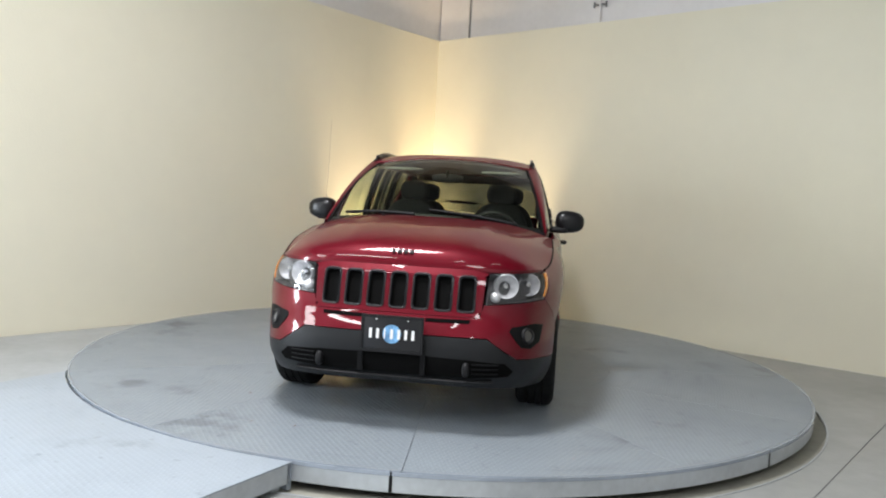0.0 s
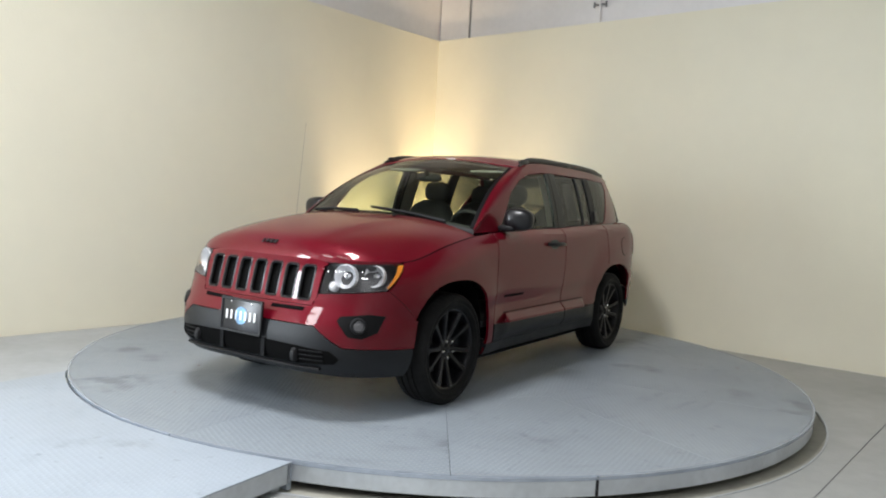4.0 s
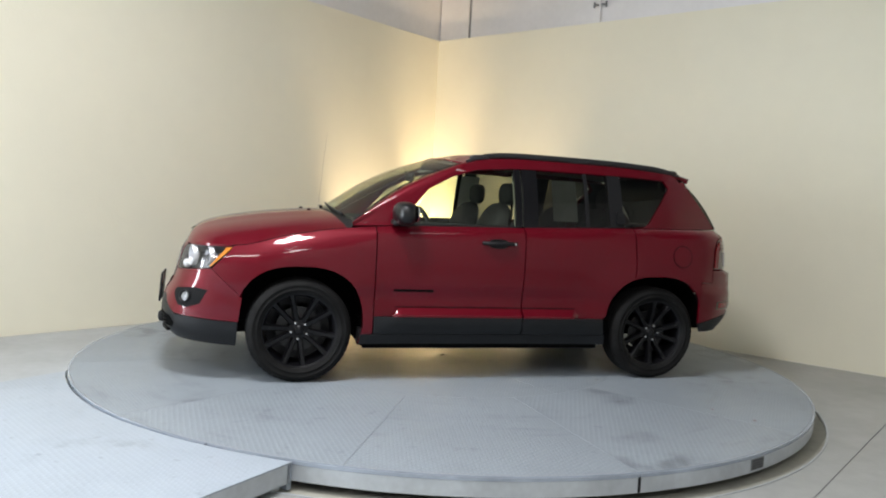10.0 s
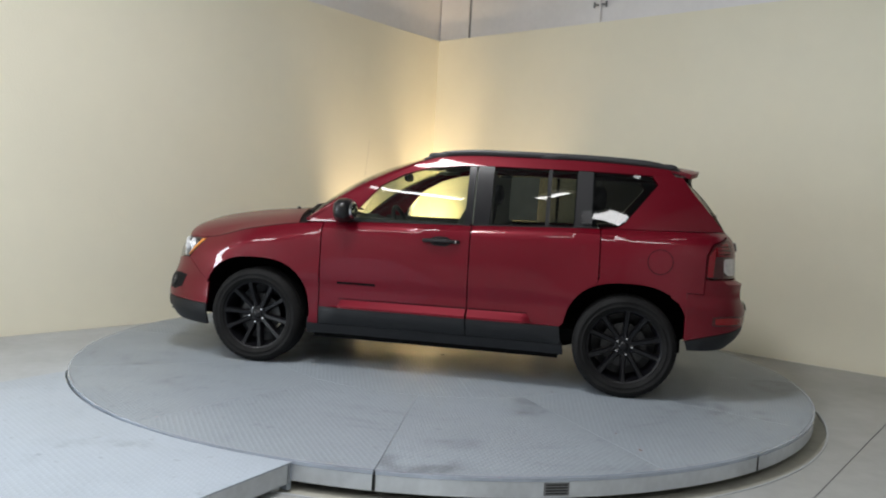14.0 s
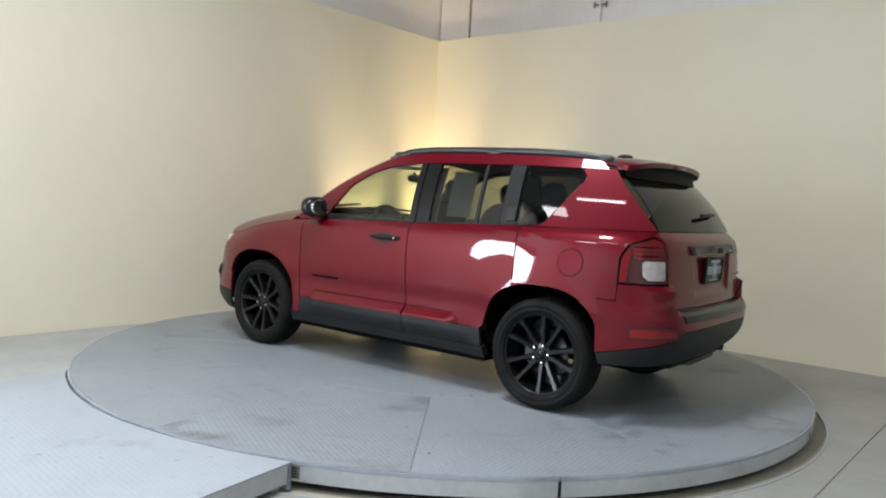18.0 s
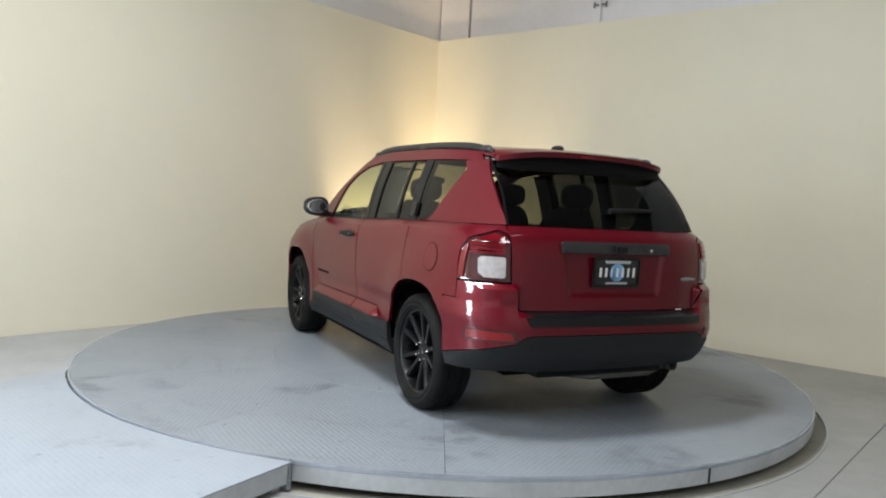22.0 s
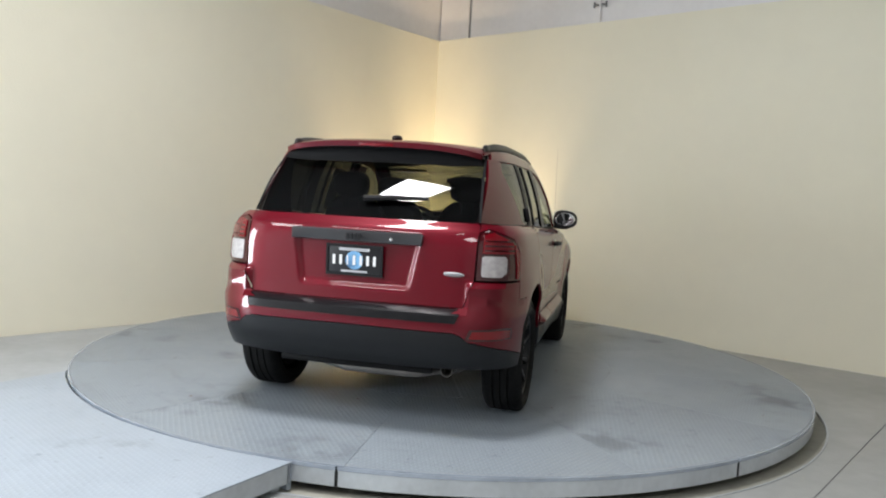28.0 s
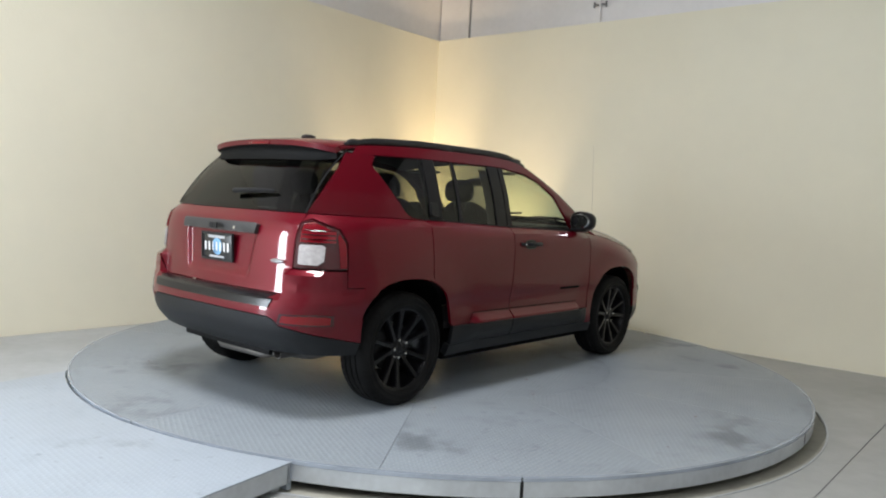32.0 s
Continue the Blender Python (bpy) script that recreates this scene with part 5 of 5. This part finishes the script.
    add("bumper_step", full([("r", 0.0, 0.62), ("r", 0.58, 0.62), ("r", 0.605, 0.685), ("r", 0.0, 0.685)], lift=0.006, depth=0.02, du=0.02, dv=0.02), M_STEP, label="black bumper step pad")
    a, b_ = rw_pt(-0.0, 0.2), rw_pt(-0.55, 0.24)
    o = Vector((-0.03, 0, 0.015))
    w = add("rear_wiper", tube([a + o, a.lerp(b_, 0.5) + o * 1.2, b_ + o * 0.8], [0.016, 0.011, 0.007], 8), M_BLACK, label="black rear wiper")
    add("wiper_blade", tube([a.lerp(b_, 0.15) + o * 0.5, b_ + o * 0.5], 0.007, 6), M_RUBBER, w)
    # exhaust
    b = bmesh.new()
    em = Matrix.Translation((-2.0, -0.525, 0.345)) @ Matrix.Rotation(radians(90), 4, "Y")
    lathe(b, [(0.0, 0.12), (0.028, 0.12), (0.03, 0.0), (0.034, 0.0), (0.034, 0.3)], 20, em)
    add("exhaust_tip", b, M_RUSTY, label="steel exhaust tip")
    add("rear_valance", boxes((-1.99, -1.80, -0.44, 0.44, 0.312, 0.352), bevel=0.012), M_BEZEL, label="black valance under the bumper")
    add("exhaust_pipe", tube([(-1.93, -0.50, 0.335), (-1.97, -0.36, 0.305), (-1.97, 0.05, 0.300), (-1.9, 0.2, 0.31)], 0.02, 10), M_RUSTY, label="dull steel exhaust pipe")
    add("silencer", blob(-1.70, -0.25, 0.33, 0.12, 0.33, 0.07, 3), M_RUSTY)
    # fuel flap
    pts = arc_pts(-1.51, 0.93, 0.078, 0, 348, 28, square=2)
    ring_ = [(-1.51 + (p[1] + 1.51) * 1.06, 0.93 + (p[2] - 0.93) * 1.06) for p in pts]
    for sg in (1,):
        # near-black disc under the flap stands for the shade in its edge gap
        add("fuel_flap_gap", shell([("s", a, b) for a, b in ring_], lift=0.0012, depth=0.003, du=0.02, dv=0.02), M_LINER)
        add("fuel_flap", shell(pts, lift=0.0028, depth=0.003, du=0.02, dv=0.02), M_PAINT)
    build_interior(add)


M_BADGE = mat("dull_silver_badge", (0.3, 0.3, 0.31), 0.35, 0.8, bump=0.3, bump_scale=160)
M_RUSTY = mat("dull_exhaust_steel", (0.09, 0.085, 0.08), 0.6, 0.5, scale=8, vary=0.4)
M_RAIL = mat("satin_graphite", (0.016, 0.0165, 0.018), 0.38, 0.1)
M_MIRRORCAP = mat("satin_dark_grey", (0.007, 0.007, 0.008), 0.28, 0.0, 0.0, spec=0.4)
M_MIRROR = mat("mirror_glass", (0.8, 0.82, 0.85), 0.02, 1.0)
M_FOGLENS = mat("fog_lens", (0.10, 0.10, 0.105), 0.25, 0.3, 0.3, bump=0.3, bump_scale=120)
M_REFLEXRED = mat("red_reflex_lens", (0.19, 0.002, 0.005), 0.18, 0.0, 0.5, spec=0.3, bump=0.3, bump_scale=150)
M_STEP = mat("step_pad", (0.007, 0.007, 0.008), 0.25, spec=0.3)


def build_interior(add):
    def seat(x, y, rear=False):
        w = 0.26 if not rear else 0.25
        s = add("rear_seat" if rear else "front_seat", blob(x + 0.2, y, 0.62, 0.27, w, 0.1, 3.2), M_SEAT, label="dark grey cloth seat")
        def lean(v):
            return Vector((v.x - 0.32 * (v.z + 0.3) + 0.1, v.y * (1 - 0.12 * max(0, v.z) / 0.32), v.z))
        add("backrest", blob(x - 0.06, y, 0.93, 0.085, w, 0.33, 3.0, 20, 14, lean), M_SEAT, s)
        add("headrest", blob(x - 0.22, y, 1.33, 0.05, 0.125, 0.085, 2.8), M_SEAT, s)
        add("headrest_post", tube([(x - 0.2, y - 0.05, 1.18), (x - 0.215, y - 0.05, 1.3)], 0.007, 6), M_CHROME, s)
        add("headrest_post", tube([(x - 0.2, y + 0.05, 1.18), (x - 0.215, y + 0.05, 1.3)], 0.007, 6), M_CHROME, s)
    seat(-0.05, 0.37)
    seat(-0.05, -0.37)
    seat(-0.88, 0.40, True)
    seat(-0.88, -0.40, True)
    add("rear_bench_centre", blob(-0.88, 0, 0.72, 0.16, 0.18, 0.26, 3.5), M_SEAT)
    def dash(a, b):
        s = 2 * a - 1
        prof = [(0.40, 0.62), (0.46, 0.86), (0.50, 0.98), (0.56, 1.04), (0.70, 1.062), (0.88, 1.08), (1.0, 1.10)]
        i = min(5, int(b * 6))
        f = b * 6 - i
        x = prof[i][0] + (prof[i + 1][0] - prof[i][0]) * f
        z = prof[i][1] + (prof[i + 1][1] - prof[i][1]) * f
        hoodk = 0.045 * math.exp(-((s * 0.76 - 0.37) / 0.15) ** 2) * math.exp(-((x - 0.54) / 0.09) ** 2)
        return Vector((x - 0.10 * s * s * sstep(0.7, 1.0, x), s * 0.755, z + hoodk))
    add("dashboard", grid_mesh(dash, 30, 24), M_TRIM, label="dark grey dashboard")
    b = bmesh.new()
    m = Matrix.Translation((0.36, 0.37, 1.02)) @ Matrix.Rotation(radians(-68), 4, "Y")
    lathe(b, [(0.178 + 0.016 * math.cos(2 * math.pi * k / 10), 0.016 * math.sin(2 * math.pi * k / 10)) for k in range(11)], 40, m)
    w = add("steering_wheel", b, M_TRIM, label="dark steering wheel")
    add("wheel_hub", blob(0.375, 0.37, 1.01, 0.035, 0.075, 0.07, 2.6), M_TRIM, w)
    for a in (0, 180, 270):
        c, s_ = math.cos(radians(a)), math.sin(radians(a))
        p = m @ Vector((0.17 * s_, 0.17 * c, 0))
        add("wheel_spoke", tube([(0.375, 0.37, 1.01), p], 0.016, 6, 0.5), M_TRIM, w)
    im = add("inside_mirror", blob(0.42, 0, 1.425, 0.022, 0.12, 0.034, 2.8), M_BLACK, label="black inside mirror")
    add("mirror_stem", tube([(0.43, 0, 1.43), (0.455, 0, 1.475)], 0.012, 8), M_BLACK, im)
    add("cabin_tub", boxes((-0.86, 0.85, -0.79, 0.79, 0.42, 0.46), (-1.86, -0.87, -0.49, 0.49, 0.44, 0.72), (0.86, 1.3, -0.49, 0.49, 0.44, 0.72)), M_TRIM, smooth=False)
    for sg in (1, -1):
        add("door_trim", wpane([(0.62, 1.06), (-0.94, 1.10), (-0.94, 1.05), (0.62, 1.02)], -0.035, 0.0, sg < 0), M_TRIM)
        add("door_card", grid_mesh(lambda a, b: Vector((0.80 - 1.66 * a, sg * (0.77 + 0.03 * math.sin(math.pi * b) - 0.1 * max(0, a - 0.75) * 4 * b * 0), 0.42 + 0.68 * b)), 6, 5), M_TRIM)
    for y in (0.39, -0.39):
        add("sun_visor", blob(0.16, y, 1.49, 0.085, 0.16, 0.012, 3.5), M_LINING)


build_hall()
TABLE = build_turntable()
build_platform()
build_uplights()
build_ceiling_and_fill_lights()
build_upper_details()
SUV = build_car()


def motions():
    """Turntable and car turn together, a little slower over the first seconds."""
    lag = [(0, -0.35), (1, 0.2), (2, 0.65), (3, 0.95), (5, 0.95), (7, 0.65), (9, 0.4), (12, 0.1), (15, 0.0), (32, 0.0)]
    rows = [(t, pose(0, 0, 0, 0, 0, SPIN0 + SPIN * t + smooth_tab(lag, t))) for t in range(0, 33)]
    walk(TABLE, rows)
    walk(SUV, rows)


motions()
